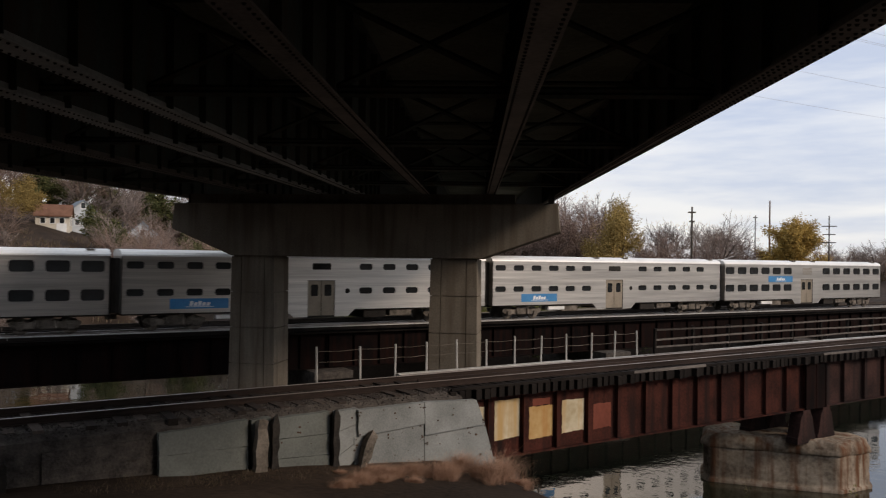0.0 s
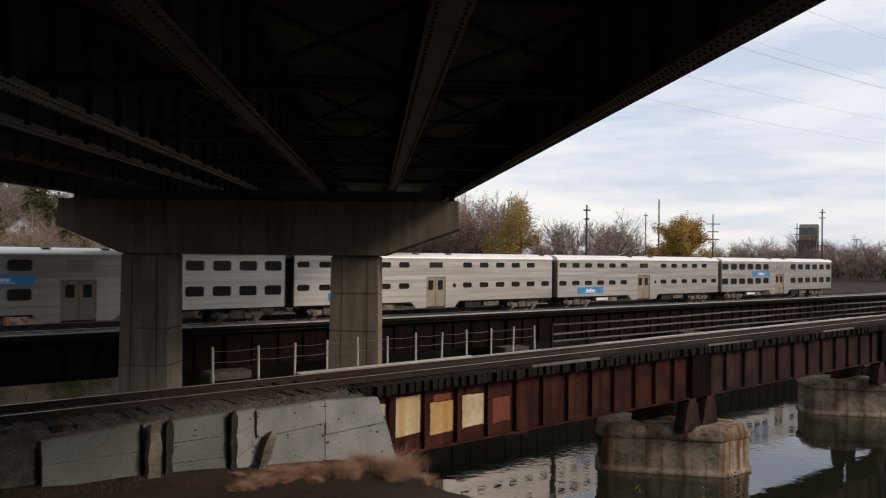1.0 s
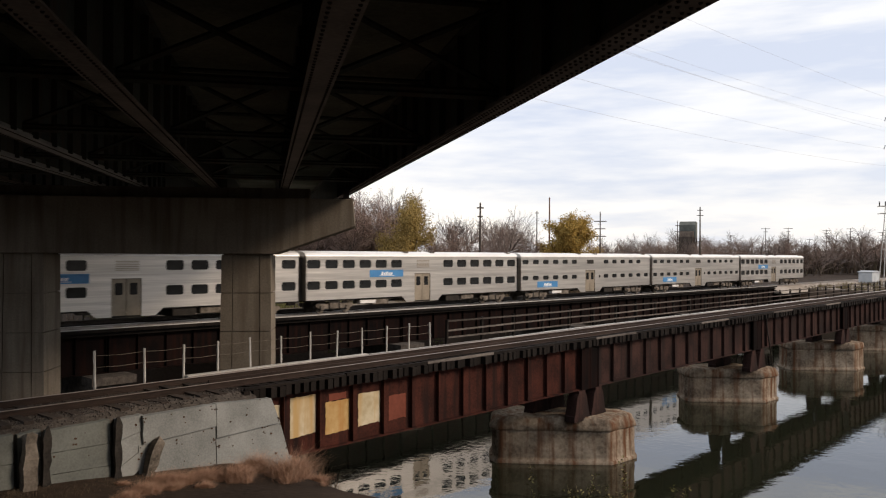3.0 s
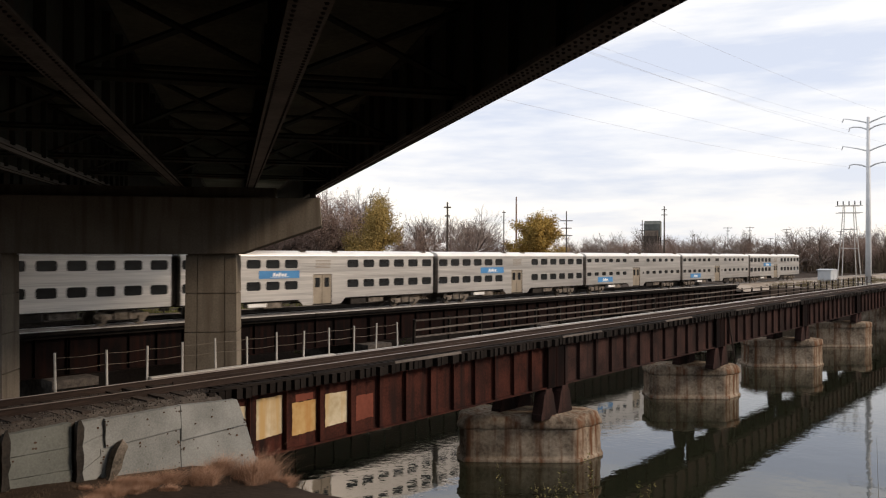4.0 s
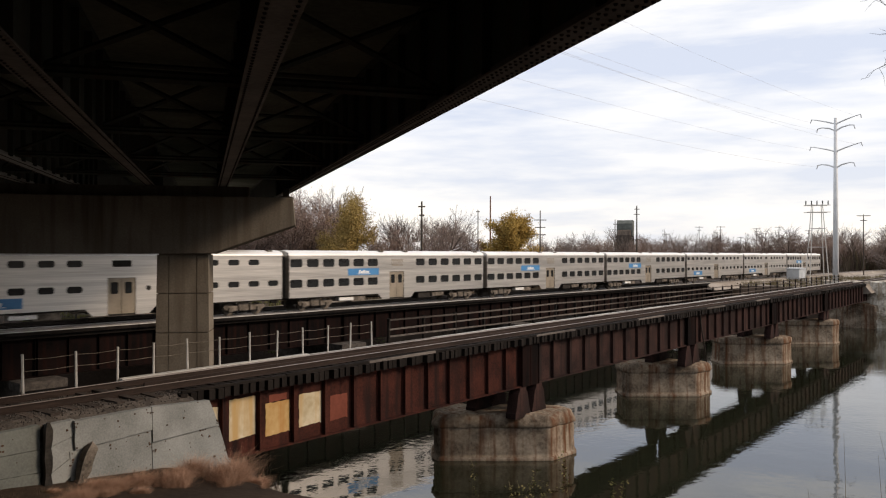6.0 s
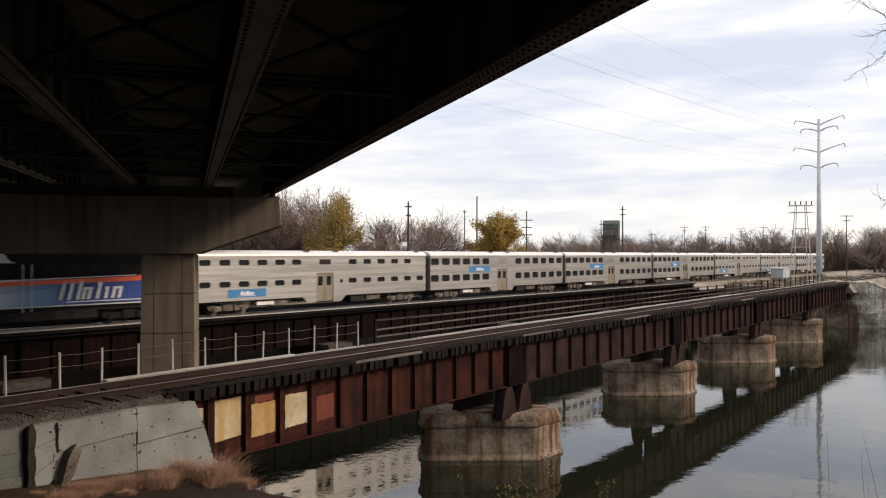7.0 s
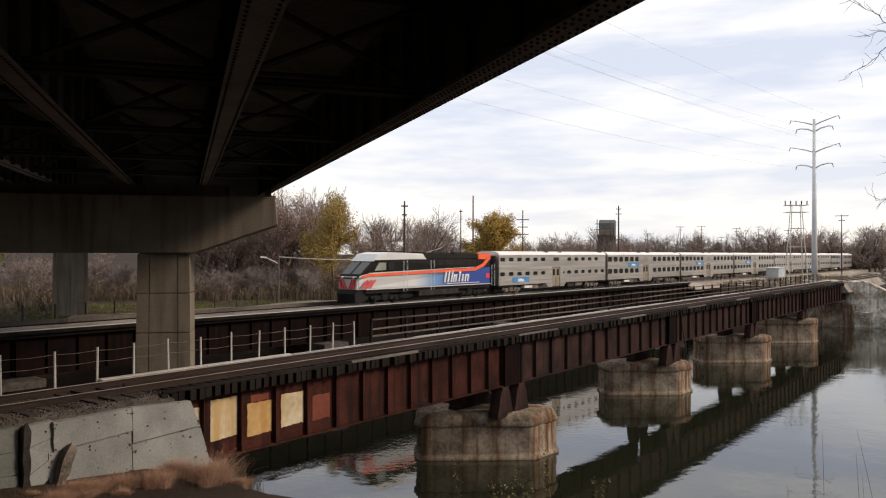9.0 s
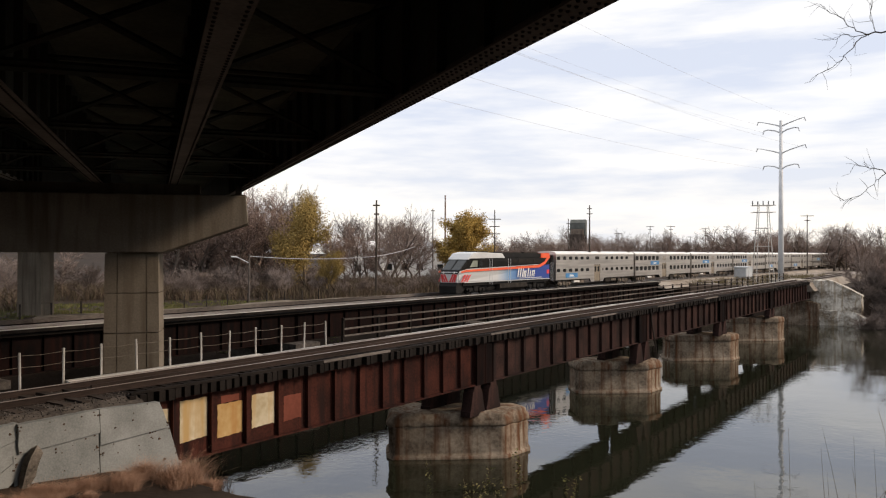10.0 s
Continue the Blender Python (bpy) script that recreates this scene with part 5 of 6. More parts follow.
x, y, _ = spot(74.65, 163, 0)
hut = thing("equipment_hut", pose(x, y, ground_z(x, y) + 0.2, 0, 0, -8), "pale grey trackside equipment hut", "hut")
bm = bmesh.new()
box(bm, -1.5, 1.5, -1.2, 1.2, -0.6, 2.1)
bmesh.ops.bevel(bm, geom=bm.edges[:], offset=0.05, segments=1, affect="EDGES")
part("body", bm, M_SIDING, hut)
bm = bmesh.new()
prism(bm, [(-1.65, 2.1), (1.65, 2.1), (1.65, 2.2), (0, 2.38), (-1.65, 2.2)], -1.35, 1.35)
part("roof", bm, M_SIDING, hut)
bm = bmesh.new()
box(bm, -0.5, 0.4, -1.23, -1.19, -0.3, 1.7)
part("door", bm, M_SIDING, hut)

x, y, _ = spot(63.5, 260, 0)
tip = thing("coaling_tower", pose(x, y, ground_z(x, y), 0, 0, 20), "dark block-shaped tower on legs beyond the trees", "tower")
bm = bmesh.new()
prism(bm, [(-1.6, 10.4), (3.0, 10.4), (3.0, 15.2), (-0.2, 15.5), (-1.6, 14.4)], -2.5, 2.5)
part("bin", bm, M_CONC_DIM, tip)
bm = bmesh.new()
prism(bm, [(-4.6, 6.0), (-1.65, 6.0), (-1.65, 12.4), (-3.4, 12.0), (-4.6, 10.6)], -2.0, 2.0)
part("conveyor_house", bm, M_POLE, tip)
bm = bmesh.new()
box(bm, -0.2, 1.4, -1.0, 1.0, 4.0, 10.4)
part("chute", bm, M_PLANK, tip)
for lx in (-3, 3):
    for ly in (-2.2, 2.2):
        bm = bmesh.new()
        tube(bm, (lx, ly, -0.5), (lx, ly, 10.5), 0.3, seg=6)
        part("leg", bm, M_POLE, tip)

x, y, _ = spot(39.9, 82, 0)
lamp = thing("street_lamp", pose(x, y, ground_z(x, y), 0, 0, -40), "grey street lamp with an outreach arm", "street lamp")
for nm, a, b, r in (("pole", (0, 0, -0.4), (0, 0, 4.8), 0.10), ("arm", (0, 0, 3.9), (-1.2, 0, 4.5), 0.05), ("lamp_head", (-1.2, 0, 4.5), (-1.8, 0, 4.55), 0.09)):
    bm = bmesh.new()
    tube(bm, a, b, r, r * 0.8, 8)
    part(nm, bm, M_PLANK if nm == "pole" else M_GALV, lamp)

fence = thing("post_fence", Matrix(), "row of short black fence posts beyond the tracks", "fence")
bm = bmesh.new()
box(bm, -0.05, 0.05, -0.05, 0.05, 3.8, 6.1)
me = mesh_of("post", bm, M_BLACK)
for k in range(30):
    placed("post", me, fence, pose(24 + k * 2.4, 60.5, 0, 0, 0, k * 7))


def wire(p, q, sag, label, r=0.02):
    bm = bmesh.new()
    p, q = Vector(p), Vector(q)
    pts = [p.lerp(q, k / 24) - Vector((0, 0, sag * 4 * (k / 24) * (1 - k / 24))) for k in range(25)]
    polytube(bm, pts, [r] * len(pts), 4)
    solo("overhead_wire", bm, M_WIRE, Matrix(), label, "wire", "overhead wires")


mx, my, mz = mast.matrix_basis.translation
for dy, z in ((3.5, 25.3), (-3.5, 25.3), (3.6, 21.2), (-3.6, 21.2), (2.6, 24.0), (2.6, 18.5)):
    wire((mx, my + dy, mz + z), (mx - 190, my + dy + 6, mz + z + 3), 3.2, "power line running to the steel mast", 0.010)
a, b = spot(39.9, 82, ground_z(*spot(39.9, 82, 0)[:2]) + 4.6), spot(48.9, 90, ground_z(*spot(48.9, 90, 0)[:2]) + 4.6)
wire(a, b, 0.3, "wire between the lamp post and the pole", 0.03)
a = spot(53.0, 150, ground_z(*spot(53.0, 150, 0)[:2]) + 8.0)
wire(b, a, 0.5, "wire running on between the poles", 0.03)


# ---- houses on the hill ----
def house(bearing, dist, zoff, w, d, h, turn, roofm, wallm, label):
    x, y, _ = spot(bearing, dist, 0)
    g = thing("house", pose(x, y, ground_z(x, y) + zoff, 0, 0, turn), label, "house", "hillside houses")
    bm = bmesh.new()
    prism(bm, [(-w / 2, -5), (w / 2, -5), (w / 2, h), (0, h + w * 0.42), (-w / 2, h)], -d / 2, d / 2)
    part("wall", bm, wallm, g)
    for sgn in (-1, 1):
        bm = bmesh.new()
        prism(bm, [(sgn * (w / 2 + 0.4), h - 0.34), (0, h + w * 0.42 + 0.02), (0, h + w * 0.42 + 0.25), (sgn * (w / 2 + 0.4), h - 0.1)], -d / 2 - 0.4, d / 2 + 0.4)
        part("roof", bm, roofm, g)
    for wx, wz in ((-w * 0.24, 0.9), (w * 0.24, 0.9), (0, h + w * 0.06)):
        bm = bmesh.new()
        box(bm, wx - 0.5, wx + 0.5, -d / 2 - 0.06, -d / 2 + 0.02, wz, wz + 1.3)
        win = part("window", bm, M_WHITE, g)
        bm = bmesh.new()
        box(bm, wx - 0.4, wx + 0.4, -d / 2 - 0.08, -d / 2 - 0.055, wz + 0.1, wz + 1.2)
        part("pane", bm, M_GLASSDARK, win)
    for wy in (-d * 0.28, 0.0, d * 0.28):
        bm = bmesh.new()
        box(bm, -w / 2 - 0.06, -w / 2 + 0.02, wy - 0.5, wy + 0.5, h - 1.7, h - 0.5)
        win = part("window", bm, M_WHITE, g)
        bm = bmesh.new()
        box(bm, -w / 2 - 0.08, -w / 2 - 0.055, wy - 0.4, wy + 0.4, h - 1.6, h - 0.6)
        part("pane", bm, M_GLASSDARK, win)
    bm = bmesh.new()
    box(bm, -w / 2 - 0.10, -w / 2 + 0.02, -d * 0.42, -d * 0.12, -0.4, 1.3)
    part("garage_door", bm, M_WHITE, g)
    return g


house(5.0, 172, -0.6, 4.6, 6.0, 2.9, 78, M_SHINGLE, M_CREAM, "cream house with a red-brown side gable roof")
house(6.5, 178, 0.2, 4.4, 7, 4.0, 4, M_SLATE, M_SIDING, "pale blue-grey gabled house on the hill")
house(10.4, 160, 0.0, 7.0, 8, 4.0, -10, M_SLATE, M_SIDING, "small pale house among the trees")


def shed(bearing, dist, w, d, h, turn):
    """A long low white building seen through the bare trees."""
    x, y, _ = spot(bearing, dist, 0)
    g = thing("long_shed", pose(x, y, ground_z(x, y), 0, 0, turn - bearing), "long low white building behind bare trees", "building", "white sheds")
    bm = bmesh.new()
    box(bm, -w / 2, w / 2, -d / 2, d / 2, -1, h)
    part("wall", bm, M_WHITE, g)
    bm = bmesh.new()
    prism(bm, [(-d / 2 - 0.3, h), (d / 2 + 0.3, h), (0, h + 1.2)], -w / 2 - 0.3, w / 2 + 0.3)
    bm.transform(Matrix(((0, 1, 0, 0), (1, 0, 0, 0), (0, 0, 1, 0), (0, 0, 0, 1))))
    part("roof", bm, M_ROOF, g)
    for k in range(int(w // 3)):
        bm = bmesh.new()
        box(bm, -w / 2 + 1 + k * 3, -w / 2 + 2.2 + k * 3, -d / 2 - 0.05, -d / 2 + 0.02, 1.4, 2.6)
        part("window", bm, M_GLASSDARK, g)


for b, d, w, h in ((47.4, 152, 9, 5.4), (50.4, 156, 13, 5.8), (53.2, 168, 8, 5.4), (58.6, 300, 14, 4.0), (66.5, 380, 22, 4.2), (70.5, 400, 18, 4.0)):
    shed(b, d, w, 7, h, 6)


# ---- train ----
TRAIN = [(0.0, -96.2), (1.0, -78.55), (2.5, -51.8), (4.5, -14.9), (5.5, 3.85), (7.5, 41.6), (8.5, 60.75), (9.0, 70.4), (10.0, 89.8)]
PITCH, ORDER = 25.91, "ABBBAAB"


def rounded(w, h, r, n=3):
    """An upright rectangle in x, z with rounded corners, about its middle."""
    out = []
    for cx, cz, a0 in ((w / 2 - r, h / 2 - r, 0), (-w / 2 + r, h / 2 - r, 90), (-w / 2 + r, -h / 2 + r, 180), (w / 2 - r, -h / 2 + r, 270)):
        for k in range(n + 1):
            a = radians(a0 + 90 * k / n)
            out.append((cx + r * math.cos(a), cz + r * math.sin(a)))
    return out


def bogie(parent, x, wheels, base, material):
    b = new("bogie")
    b.parent = parent
    b.matrix_basis = pose(x, 0, 0)
    for sgn in (-1, 1):
        bm = bmesh.new()
        prism(bm, [(-base / 2 - 0.6, 0.62), (-base / 2 - 0.5, 0.78), (-0.7, 0.72), (-0.4, 0.95), (0.4, 0.95), (0.7, 0.72), (base / 2 + 0.5, 0.78), (base / 2 + 0.6, 0.62), (base / 2 + 0.4, 0.42), (0.6, 0.36), (-0.6, 0.36), (-base / 2 - 0.4, 0.42)], sgn * 1.02 - 0.07, sgn * 1.02 + 0.07)
        part("side_frame", bm, material, b)
        for k in range(wheels):
            wx = -base / 2 + base * k / (wheels - 1)
            bm = bmesh.new()
            tube(bm, (wx, sgn * 0.70, 0.46), (wx, sgn * 0.84, 0.46), 0.46, seg=18)
            part("wheel", bm, material, b)
            bm = bmesh.new()
            box(bm, wx - 0.18, wx + 0.18, sgn * 1.14 - 0.06, sgn * 1.14 + 0.06, 0.32, 0.62)
            part("axle_box", bm, material, b)
        for k in (-0.5, 0.5):
            bm = bmesh.new()
            tube(bm, (k, sgn * 1.12, 0.40), (k, sgn * 1.12, 0.82), 0.11, seg=8)
            part("spring", bm, material, b)


def coach(kind, label):
    c = thing("coach", Matrix(), label, "train coach", "train coaches")
    up, low, ww = ((3.70, 4.12), (2.10, 2.52), 0.98) if kind == "A" else ((3.50, 4.14), (1.88, 2.52), 1.24)
    left = [1.05 + 1.70 * k for k in range(6)]
    right = [15.8 + 1.78 * k for k in range(6)]
    door = (11.65, 13.55)
    wins = [(x, r) for x in left + right for r in (0, 1) if not (kind == "A" and r == 0 and x > 24)]
    rows = (up, low)
    # side walls with openings cut between strips
    cuts = sorted({0.30, 25.60, *door, *[x + e for x in left + right for e in (-ww / 2, ww / 2)]})
    levels = [1.08, low[0], low[1], 3.0, up[0], up[1], 4.42]
    for sgn in (-1, 1):
        bm = bmesh.new()
        y = sgn * 1.5
        for xa, xb in zip(cuts, cuts[1:]):
            mid = (xa + xb) / 2
            for za, zb in zip(levels, levels[1:]):
                hole = any(abs(mid - x) < 0.05 and za >= rows[r][0] - 0.01 and zb <= rows[r][1] + 0.01 for x, r in wins)
                hole = hole or (door[0] < mid < door[1] and zb <= 3.01)
                if hole:
                    continue
                q = [bm.verts.new(p) for p in ((xa, y, za), (xb, y, za), (xb, y, zb), (xa, y, zb))]
                bm.faces.new(q if sgn < 0 else q[::-1])
        # rounded corners and reveals of the openings
        for x, r in wins:
            za, zb = rows[r]
            for cx, cz, ox, oz in ((x - ww / 2, za, 1, 1), (x + ww / 2, za, -1, 1), (x - ww / 2, zb, 1, -1), (x + ww / 2, zb, -1, -1)):
                k = 0.15
                q = [bm.verts.new(p) for p in ((cx, y, cz), (cx + ox * k, y, cz), (cx + ox * k * 0.3, y, cz + oz * k * 0.3), (cx, y, cz + oz * k))]
                bm.faces.new(q)
            for a, b in (((x - ww / 2, za), (x + ww / 2, za)), ((x + ww / 2, za), (x + ww / 2, zb)), ((x + ww / 2, zb), (x - ww / 2, zb)), ((x - ww / 2, zb), (x - ww / 2, za))):
                q = [bm.verts.new(p) for p in ((a[0], y, a[1]), (b[0], y, b[1]), (b[0], y - sgn * 0.07, b[1]), (a[0], y - sgn * 0.07, a[1]))]
                bm.faces.new(q)
        # step wells beside the door reach lower
        for xa, xb in ((10.2, door[0]), (door[1], 15.0)):
            q = [bm.verts.new(p) for p in ((xa + (0.5 if xa < 12 else 0), y, 0.62), (xb - (0.5 if xa > 12 else 0), y, 0.62), (xb, y, 1.08), (xa, y, 1.08))]
            bm.faces.new(q)
        bmesh.ops.remove_doubles(bm, verts=bm.verts, dist=0.0005)
        me = bpy.data.meshes.new("side_wall")
        bm.to_mesh(me)
        bm.free()
        me.materials.append(M_STAINLESS)
        part("side_wall", me, None, c)
    bm = bmesh.new()
    box(bm, 0.30, 0.36, -1.5, 1.5, 1.08, 4.42)
    part("end_wall", bm, M_STAINLESS, c)
    bm = bmesh.new()
    box(bm, 25.54, 25.60, -1.5, 1.5, 1.08, 4.42)
    part("end_wall", bm, M_STAINLESS, c)
    bm = bmesh.new()
    box(bm, 0.36, 25.54, -1.40, 1.40, 1.0, 4.30)
    part("interior", bm, M_BLACK, c)
    bm = bmesh.new()
    prism(bm, [(-1.52, 4.42), (1.52, 4.42), (1.50, 4.52), (1.36, 4.66), (1.05, 4.77), (0.5, 4.83), (-0.5, 4.83), (-1.05, 4.77), (-1.36, 4.66), (-1.50, 4.52)], 0.28, 25.62)
    bm.transform(Matrix(((0, 1, 0, 0), (1, 0, 0, 0), (0, 0, 1, 0), (0, 0, 0, 1))))
    roof = part("roof", bm, M_ROOF, c)
    for x in (10.9, 14.1, 24.6):
        bm = bmesh.new()
        box(bm, x - 0.22, x + 0.22, -1.25, -0.85, 4.72, 4.82)
        part("vent", bm, M_BOGIE, roof)
    bm = bmesh.new()
    prism(bm, rounded(ww - 0.01, up[1] - up[0] - 0.01, 0.13), -0.012, 0.012)
    me_u = mesh_of("window", bm, M_GLASSDARK)
    for x, r in wins:
        for sgn in (-1, 1):
            placed("window", me_u, c, pose(x, sgn * 1.435, (rows[r][0] + rows[r][1]) / 2))
    for sgn in (-1, 1):
        for k in (0, 1):
            xa = door[0] + 0.03 + k * 0.94
            bm = bmesh.new()
            box(bm, xa, xa + 0.90, sgn * 1.43 - 0.02, sgn * 1.43 + 0.02, 0.70, 2.97)
            d = part("door_leaf", bm, M_DOOR, c, "brown metal door leaf")
            bm = bmesh.new()
            prism(bm, [(px + xa + 0.45, pz + 2.35) for px, pz in rounded(0.5, 0.75, 0.08)], sgn * 1.455 - 0.006, sgn * 1.455 + 0.006)
            part("door_window", bm, M_GLASSDARK, d)
        bm = bmesh.new()
        box(bm, door[0], door[1], min(sgn * 1.36, sgn * 1.50), max(sgn * 1.36, sgn * 1.50), 0.58, 0.69)
        part("step", bm, M_BLACK, c)
        if kind == "A":
            bm = bmesh.new()
            prism(bm, rounded(1.3, 0.42, 0.05), sgn * 1.505 - 0.006, sgn * 1.505 + 0.006)
            bmesh.ops.translate(bm, verts=bm.verts, vec=(12.6, 0, 3.91))
            part("vent_panel", bm, M_BLACK, c)
            bm = bmesh.new()
            prism(bm, rounded(0.34, 0.34, 0.165, 5), sgn * 1.505 - 0.005, sgn * 1.505 + 0.005)
            bmesh.ops.translate(bm, verts=bm.verts, vec=(14.45, 0, 2.3))
            part("round_emblem", bm, M_BLACK, c)
        else:
            bm = bmesh.new()
            for k in range(6):
                box(bm, 11.9, 13.4, sgn * 1.508 - 0.006, sgn * 1.508 + 0.006, 3.50 + k * 0.11, 3.55 + k * 0.11)
            part("louvre_panel", bm, M_DOOR, c)
        sx0, sx1, sz0, sz1 = (3.0, 6.5, 1.32, 1.93) if kind == "A" else (6.6, 10.3, 2.74, 3.32)
        bm = bmesh.new()
        box(bm, sx0, sx1, sgn * 1.507 - 0.006, sgn * 1.507 + 0.006, sz0, sz1)
        sign = part("sign_panel", bm, M_BLUE, c, "blue sign panel with a pale wordmark shape")
        bm = bmesh.new()
        m0, h = (sx0 + sx1) / 2, (sz1 - sz0)
        for k in range(5):
            x = m0 - 0.62 + k * 0.25
            prism(bm, [(x, sz0 + h * 0.28), (x + 0.20, sz0 + h * 0.28), (x + 0.26, sz0 + h * (0.75 if k in (0, 2) else 0.62)), (x + 0.06, sz0 + h * (0.75 if k in (0, 2) else 0.62))], sgn * 1.516 - 0.004, sgn * 1.516 + 0.004)
        box(bm, m0 - 0.8, m0 + 0.85, sgn * 1.516 - 0.004, sgn * 1.516 + 0.004, sz0 + h * 0.16, sz0 + h * 0.22)
        part("wordmark_shape", bm, M_WHITE, sign)
    for x, y0, y1, z0, z1, m, nm in ((8.0, -1.3, 1.3, 0.5, 1.0, M_BOGIE, "equipment_box"), (6.6, -1.35, -0.9, 0.62, 0.92, M_ROOF, "air_tank"), (16.6, -1.3, 1.3, 0.45, 1.0, M_BLACK, "equipment_box"), (18.6, -1.3, -0.6, 0.55, 0.98, M_BOGIE, "equipment_box")):
        bm = bmesh.new()
        box(bm, x - 0.85, x + 0.85, y0, y1, z0, z1)
        bmesh.ops.bevel(bm, geom=bm.edges[:], offset=0.05, segments=1, affect="EDGES")
        part(nm, bm, m, c)
    bm = bmesh.new()
    box(bm, 0.4, 25.5, -0.9, 0.9, 0.95, 1.06)
    part("underframe", bm, M_BLACK, c)
    for x in (3.4, 22.4):
        bogie(c, x, 2, 2.5, M_BOGIE)
    for x0, x1 in ((0.0, 0.30), (25.60, 25.90)):
        bm = bmesh.new()
        box(bm, x0, x1, -1.05, 1.05, 1.1, 4.3)
        part("diaphragm", bm, M_BLACK, c)
        bm = bmesh.new()
        box(bm, x0, x1, -0.15, 0.15, 0.7, 1.0)
        part("coupler", bm, M_BOGIE, c)
    return c


first = {k: coach(k, lab) for k, lab in (("A", "ribbed stainless bilevel coach with small windows"), ("B", "ribbed stainless bilevel coach with large windows"))}
CARS = []
used = set()
for i, k in enumerate(ORDER):
    ob = first[k] if k not in used else copy_thing(first[k], Matrix())
    used.add(k)
    CARS.append((ob, PITCH * i))


def loco():
    """A passenger diesel with a sloped nose; x from the nose."""
    g = thing("locomotive", Matrix(), "silver and blue diesel locomotive with an orange stripe", "locomotive")
    L = 21.2

    def side_prism(name, outline, hw, material, label=""):
        bm = bmesh.new()
        prism(bm, outline, -hw, hw)
        bmesh.ops.bevel(bm, geom=[e for e in bm.edges if abs(e.verts[0].co.y - e.verts[1].co.y) < 1e-4], offset=0.10, segments=2, affect="EDGES")
        for v in bm.verts:          # the nose narrows towards the front
            v.co.y *= 1 - 0.22 * step(2.6, 0.8, v.co.x)
        return part(name, bm, material, g, label)

    side_prism("lower_body", [(1.0, 1.36), (L - 0.5, 1.36), (L - 0.5, 3.25), (2.3, 2.80), (0.9, 2.50)], 1.50, M_FADE, "silver side fading to blue")
    side_prism("upper_body", [(1.25, 2.62), (L - 0.5, 3.05), (L - 0.5, 4.0), (3.0, 4.0)], 1.47, M_LBLACK, "black upper body side")
    side_prism("cab_roof", [(2.55, 3.86), (10.3, 3.95), (9.6, 4.55), (4.6, 4.68), (3.4, 4.50)], 1.42, M_SILVER, "silver roof fairing")
    side_prism("hood", [(9.6, 3.96), (L - 0.5, 3.96), (L - 0.5, 4.55), (9.7, 4.55)], 1.36, M_LBLACK)
    bm = bmesh.new()
    box(bm, L - 2.6, L - 0.48, -1.44, 1.44, 3.98, 4.58)
    part("rear_roof", bm, M_ORANGE, g)
    for x0, x1, z in ((5.0, 7.2, 4.66), (10.4, 14.6, 4.56), (15.2, 18.8, 4.56)):
        bm = bmesh.new()
        box(bm, x0, x1, -0.9, 0.9, z - 0.03, z + 0.12)
        part("roof_hatch", bm, M_BLACK, g)
    for sgn in (-1, 1):
        y0, y1 = sgn * 1.512 - 0.008, sgn * 1.512 + 0.008
        bm = bmesh.new()
        prism(bm, [(1.05, 2.58), (2.0, 2.74), (17.8, 3.10), (19.2, 3.50), (20.2, 4.2), (L - 0.5, 4.3), (L - 0.5, 4.0), (20.4, 3.85), (19.5, 3.22), (18.0, 2.80), (2.0, 2.52), (1.05, 2.40)], y0, y1)
        part("stripe", bm, M_ORANGE, g, "orange-red stripe")
        bm = bmesh.new()
        prism(bm, [(2.0, 2.78), (17.8, 3.14), (17.8, 3.20), (2.0, 2.84)], y0, y1)
        part("thin_stripe", bm, M_SILVER, g)
        bm = bmesh.new()
        prism(bm, [(2.75, 3.02), (4.25, 3.06), (4.25, 3.74), (3.35, 3.74)], sgn * 1.475 - 0.01, sgn * 1.475 + 0.01)
        part("cab_window", bm, M_CABGLASS, g, "cab window with a pale reflection in its colour")
        bm = bmesh.new()
        prism(bm, [(4.55, 3.06), (5.35, 3.08), (5.35, 3.74), (4.55, 3.74)], sgn * 1.475 - 0.01, sgn * 1.475 + 0.01)
        part("cab_window", bm, M_GLASSDARK, g)
        # slanted pale wordmark blocks and underline
        for k, (x, w, h) in enumerate(((12.7, 1.25, 1.15), (14.1, 0.72, 0.75), (14.95, 0.45, 1.05), (15.5, 0.45, 0.75), (16.05, 0.85, 0.75))):
            bm = bmesh.new()
            for f in ((0.0, 0.42, 0.85) if k == 0 else ((0.0, 0.5) if w > 0.5 else (0.15,))):
                o = w * f
                prism(bm, [(x + o, 1.72), (x + o + 0.21, 1.72), (x + o + 0.21 + h * 0.25, 1.72 + h), (x + o + h * 0.25, 1.72 + h)], sgn * 1.514 - 0.006, sgn * 1.514 + 0.006)
            if k:
                prism(bm, [(x + h * 0.2, 1.72 + h * 0.8), (x + w * 0.8, 1.72 + h * 0.8), (x + w * 0.8 + 0.05, 1.72 + h), (x + h * 0.25, 1.72 + h)], sgn * 1.519 - 0.006, sgn * 1.519 + 0.006)
            part("wordmark_shape", bm, M_WHITE, g, "white wordmark block")
        bm = bmesh.new()
        box(bm, 13.2, 18.6, y0, y1, 1.56, 1.62)
        part("underline", bm, M_WHITE, g)
        bm = bmesh.new()
        box(bm, 1.6, L - 0.5, sgn * 1.52 - 0.02, sgn * 1.52 + 0.02, 1.34, 1.42)
        part("sill", bm, M_SILVER, g)
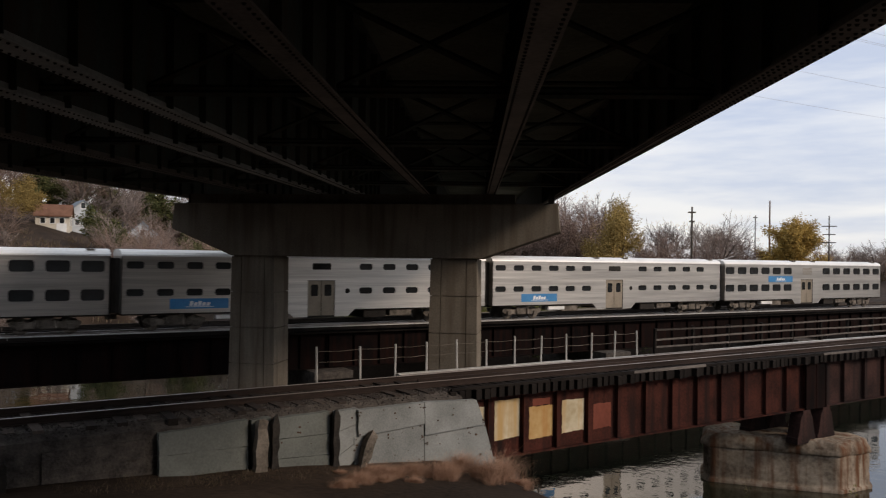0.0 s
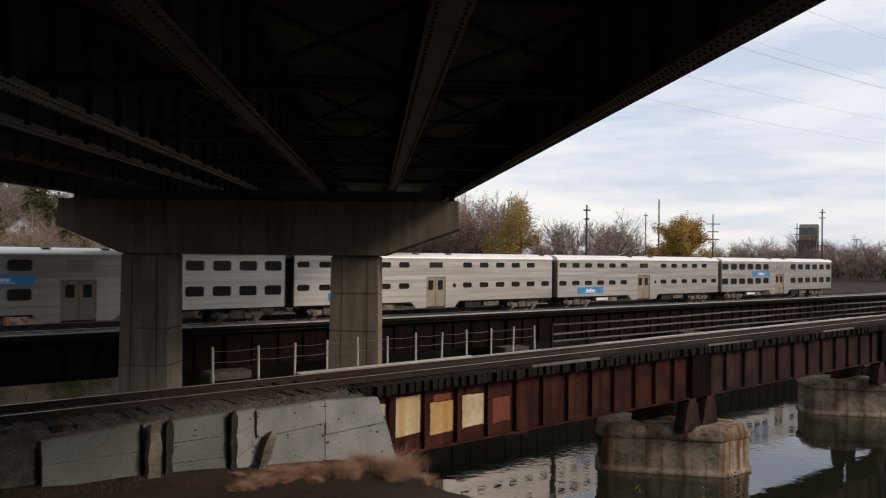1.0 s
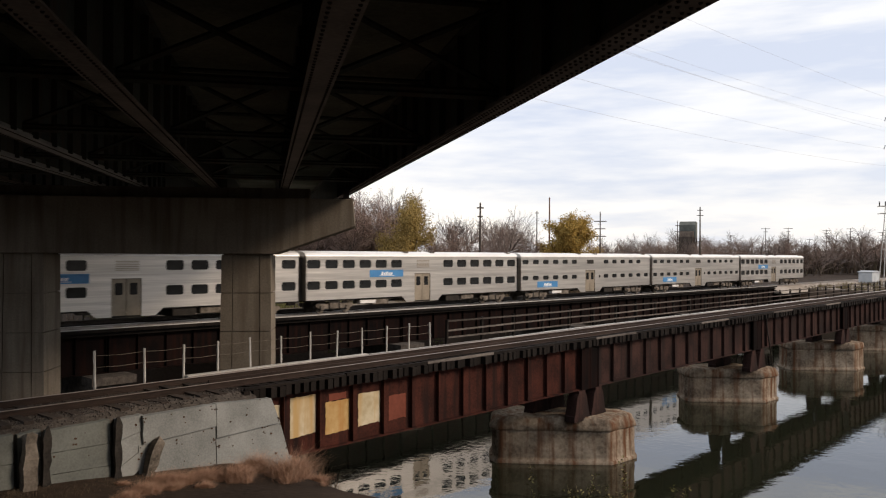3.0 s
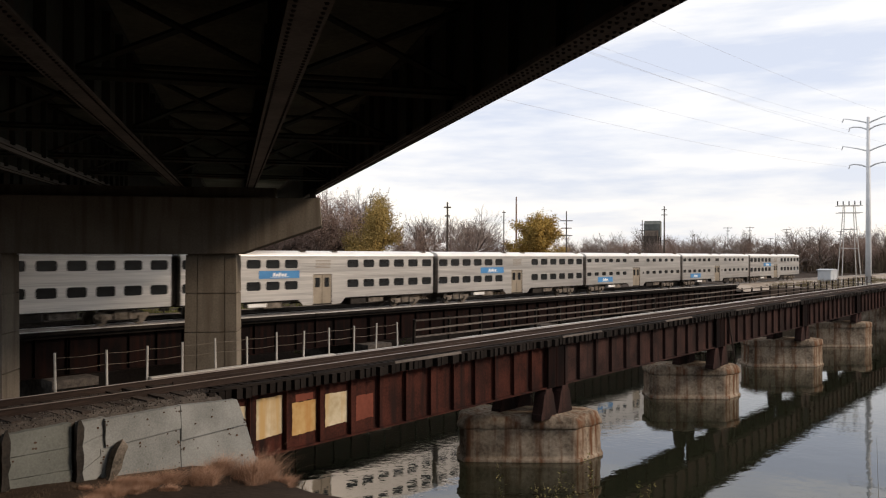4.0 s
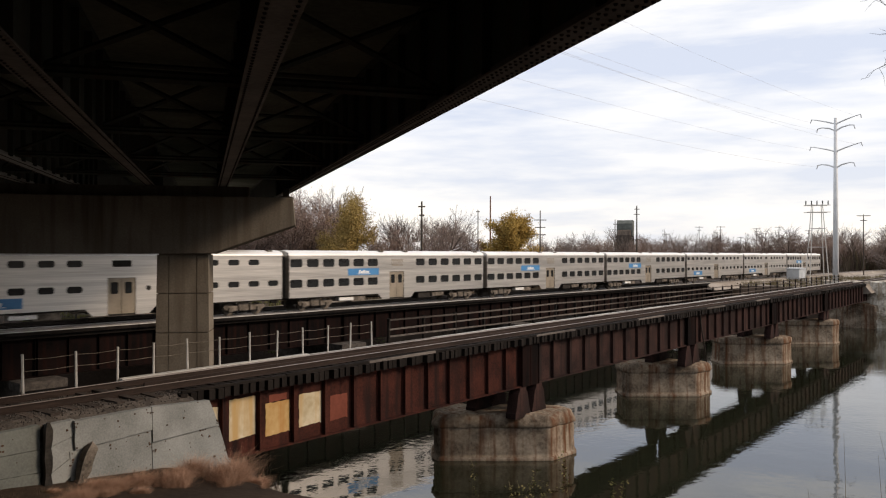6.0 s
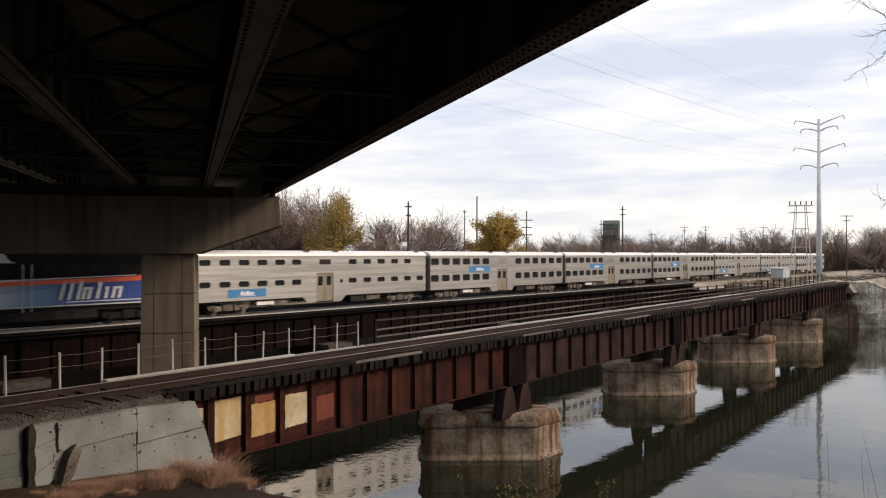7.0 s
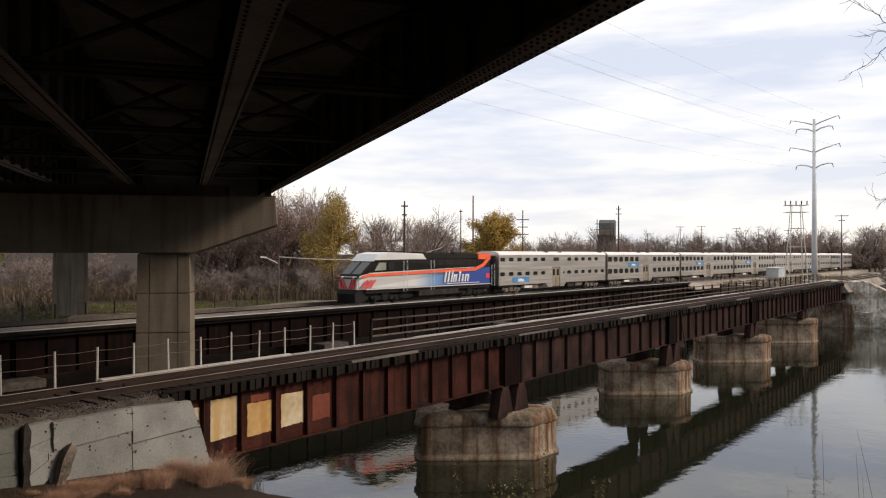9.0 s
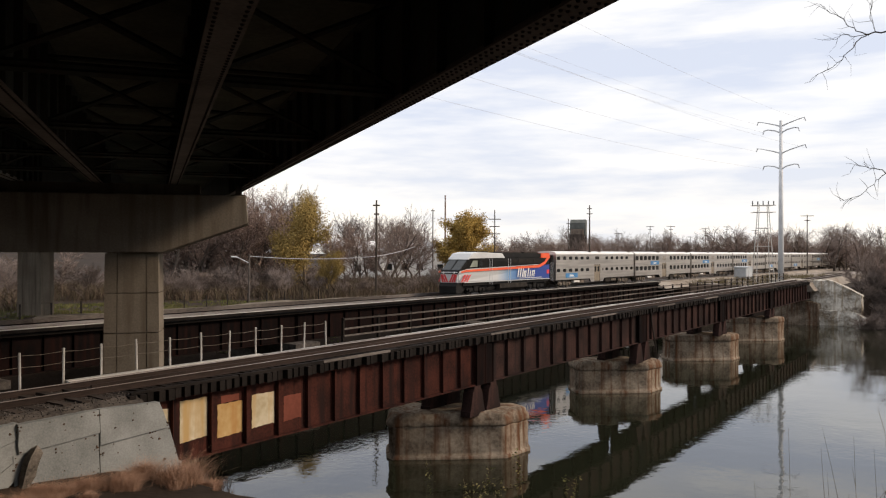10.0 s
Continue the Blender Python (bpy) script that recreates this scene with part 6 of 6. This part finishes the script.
        for x in (1.0, 1.5, 2.0):
            bm = bmesh.new()
            prism(bm, [(x, 1.45), (x + 0.24, 1.45), (x + 0.98, 2.22), (x + 0.70, 2.22)], y0 + sgn * 0.004, y1 + sgn * 0.004)
            part("nose_chevron", bm, M_RED, g)
        # louvred screens, doors and seams of the black band
        for xa, xb in ((11.2, 12.6), (13.0, 14.4), (14.8, 16.2), (16.6, 18.0)):
            bm = bmesh.new()
            for k in range(5):
                box(bm, xa, xb, sgn * 1.48 - 0.012, sgn * 1.48 + 0.012, 3.46 + k * 0.09, 3.51 + k * 0.09)
            part("louvre", bm, M_BLACK, g)
        for x in (6.6, 10.6, 20.9):
            for dx in (0, 0.5):
                bm = bmesh.new()
                tube(bm, (x + dx, sgn * 1.56, 1.1), (x + dx, sgn * 1.56, 3.9 if x < 20 else 3.4), 0.025, seg=6)
                part("grab_rail", bm, M_GALV, g)
        bm = bmesh.new()
        for k in range(4):
            box(bm, 6.5, 7.2, min(sgn * 1.2, sgn * 1.5), max(sgn * 1.2, sgn * 1.5), 0.45 + k * 0.26, 0.49 + k * 0.26)
        part("ladder", bm, M_BLACK, g)
        bm = bmesh.new()
        box(bm, 19.9, 20.5, y0, y1, 2.0, 2.5)
        part("flag_plate", bm, M_RED, g)
    bm = bmesh.new()
    prism(bm, [(1.10, 2.62), (1.20, 2.66), (2.95, 3.92), (2.75, 3.95)], -1.18, 1.18)
    ws = part("windshield", bm, M_WINDSHIELD, g)
    bm = bmesh.new()
    prism(bm, [(1.04, 2.60), (1.12, 2.60), (2.84, 3.96), (2.72, 3.98)], -0.06, 0.06)
    part("windshield_post", bm, M_LBLACK, ws)
    bm = bmesh.new()
    box(bm, 0.875, 0.99, -1.10, 1.10, 1.38, 2.30)
    part("nose_plate", bm, M_SILVER, g, "silver nose front with red chevrons")
    for sgn in (-1, 1):
        for y in (0.06, 0.36, 0.66):
            bm = bmesh.new()
            prism(bm, [(sgn * y, 1.42), (sgn * (y + 0.20), 1.42), (sgn * min(1.09, y + 0.62), 2.26), (sgn * min(0.95, y + 0.40), 2.26)], 0.84, 0.87)
            bm.transform(Matrix(((0, 1, 0, 0), (1, 0, 0, 0), (0, 0, 1, 0), (0, 0, 0, 1))))
            part("nose_chevron", bm, M_RED, g)
    bm = bmesh.new()
    prism(bm, [(0.82, 2.32), (1.05, 2.32), (1.35, 2.72), (1.15, 2.74)], -1.16, 1.16)
    part("brow", bm, M_LBLACK, g, "black cowl under the windshield")
    for y in (-0.7, 0.7):
        bm = bmesh.new()
        tube(bm, (0.82, y, 2.43), (0.97, y, 2.43), 0.11, seg=10)
        part("headlight", bm, M_WHITE, g)
    bm = bmesh.new()
    prism(bm, [(0.7, 0.25), (1.3, 0.15), (1.9, 0.35), (1.9, 1.36), (0.85, 1.36), (0.65, 1.0)], -1.12, 1.12)
    part("pilot", bm, M_LBLACK, g)
    bm = bmesh.new()
    box(bm, 1.8, L - 0.6, -1.25, 1.25, 1.0, 1.37)
    box(bm, 1.9, L - 0.8, -0.85, 0.85, 0.42, 0.99)
    part("underframe", bm, M_LBLACK, g)
    bm = bmesh.new()
    prism(bm, [(-1.4, 0.55), (-1.15, 0.35), (1.15, 0.35), (1.4, 0.55), (1.4, 1.05), (-1.4, 1.05)], 9.0, 15.2)
    bm.transform(Matrix(((0, 1, 0, 0), (1, 0, 0, 0), (0, 0, 1, 0), (0, 0, 0, 1))))
    part("fuel_tank", bm, M_BLACK, g)
    bm = bmesh.new()
    box(bm, L - 0.5, L, -1.0, 1.0, 1.0, 4.2)
    part("diaphragm", bm, M_BLACK, g)
    for x in (4.6, 17.6):
        bogie(g, x, 2, 2.75, M_LBLACK)
    return g


CARS.append((loco(), -22.0))


# the river, banks, low bridge, overpass and woods were laid out at 1 : 1.06 about the eye; the main line and its train at 1 : 1
SURVEY = Matrix.Translation(Vector(EYE)) @ Matrix.Scale(1.06, 4) @ Matrix.Translation(-Vector(EYE))
MAIN_LINE = ("coach", "locomotive")
for ob in list(scene.objects):
    kind_name = ob.name.split(".")[0]
    on_main = kind_name in MAIN_LINE or (kind_name in ("bridge_girder", "railway_track", "ballast_bed") and ob.matrix_basis.translation.length < 0.001) \
        or (kind_name == "river_pier" and abs(ob.matrix_basis.translation.y - FARC) < 0.1)
    if ob.parent is None and ob.type in ("MESH", "EMPTY", "CURVE") and not on_main:
        ob.matrix_basis = SURVEY @ ob.matrix_basis


def motions():
    for ob, off in CARS:
        walk(ob, [(t, pose(x + off, FARC, FAR_RAIL)) for t, x in TRAIN])


motions()
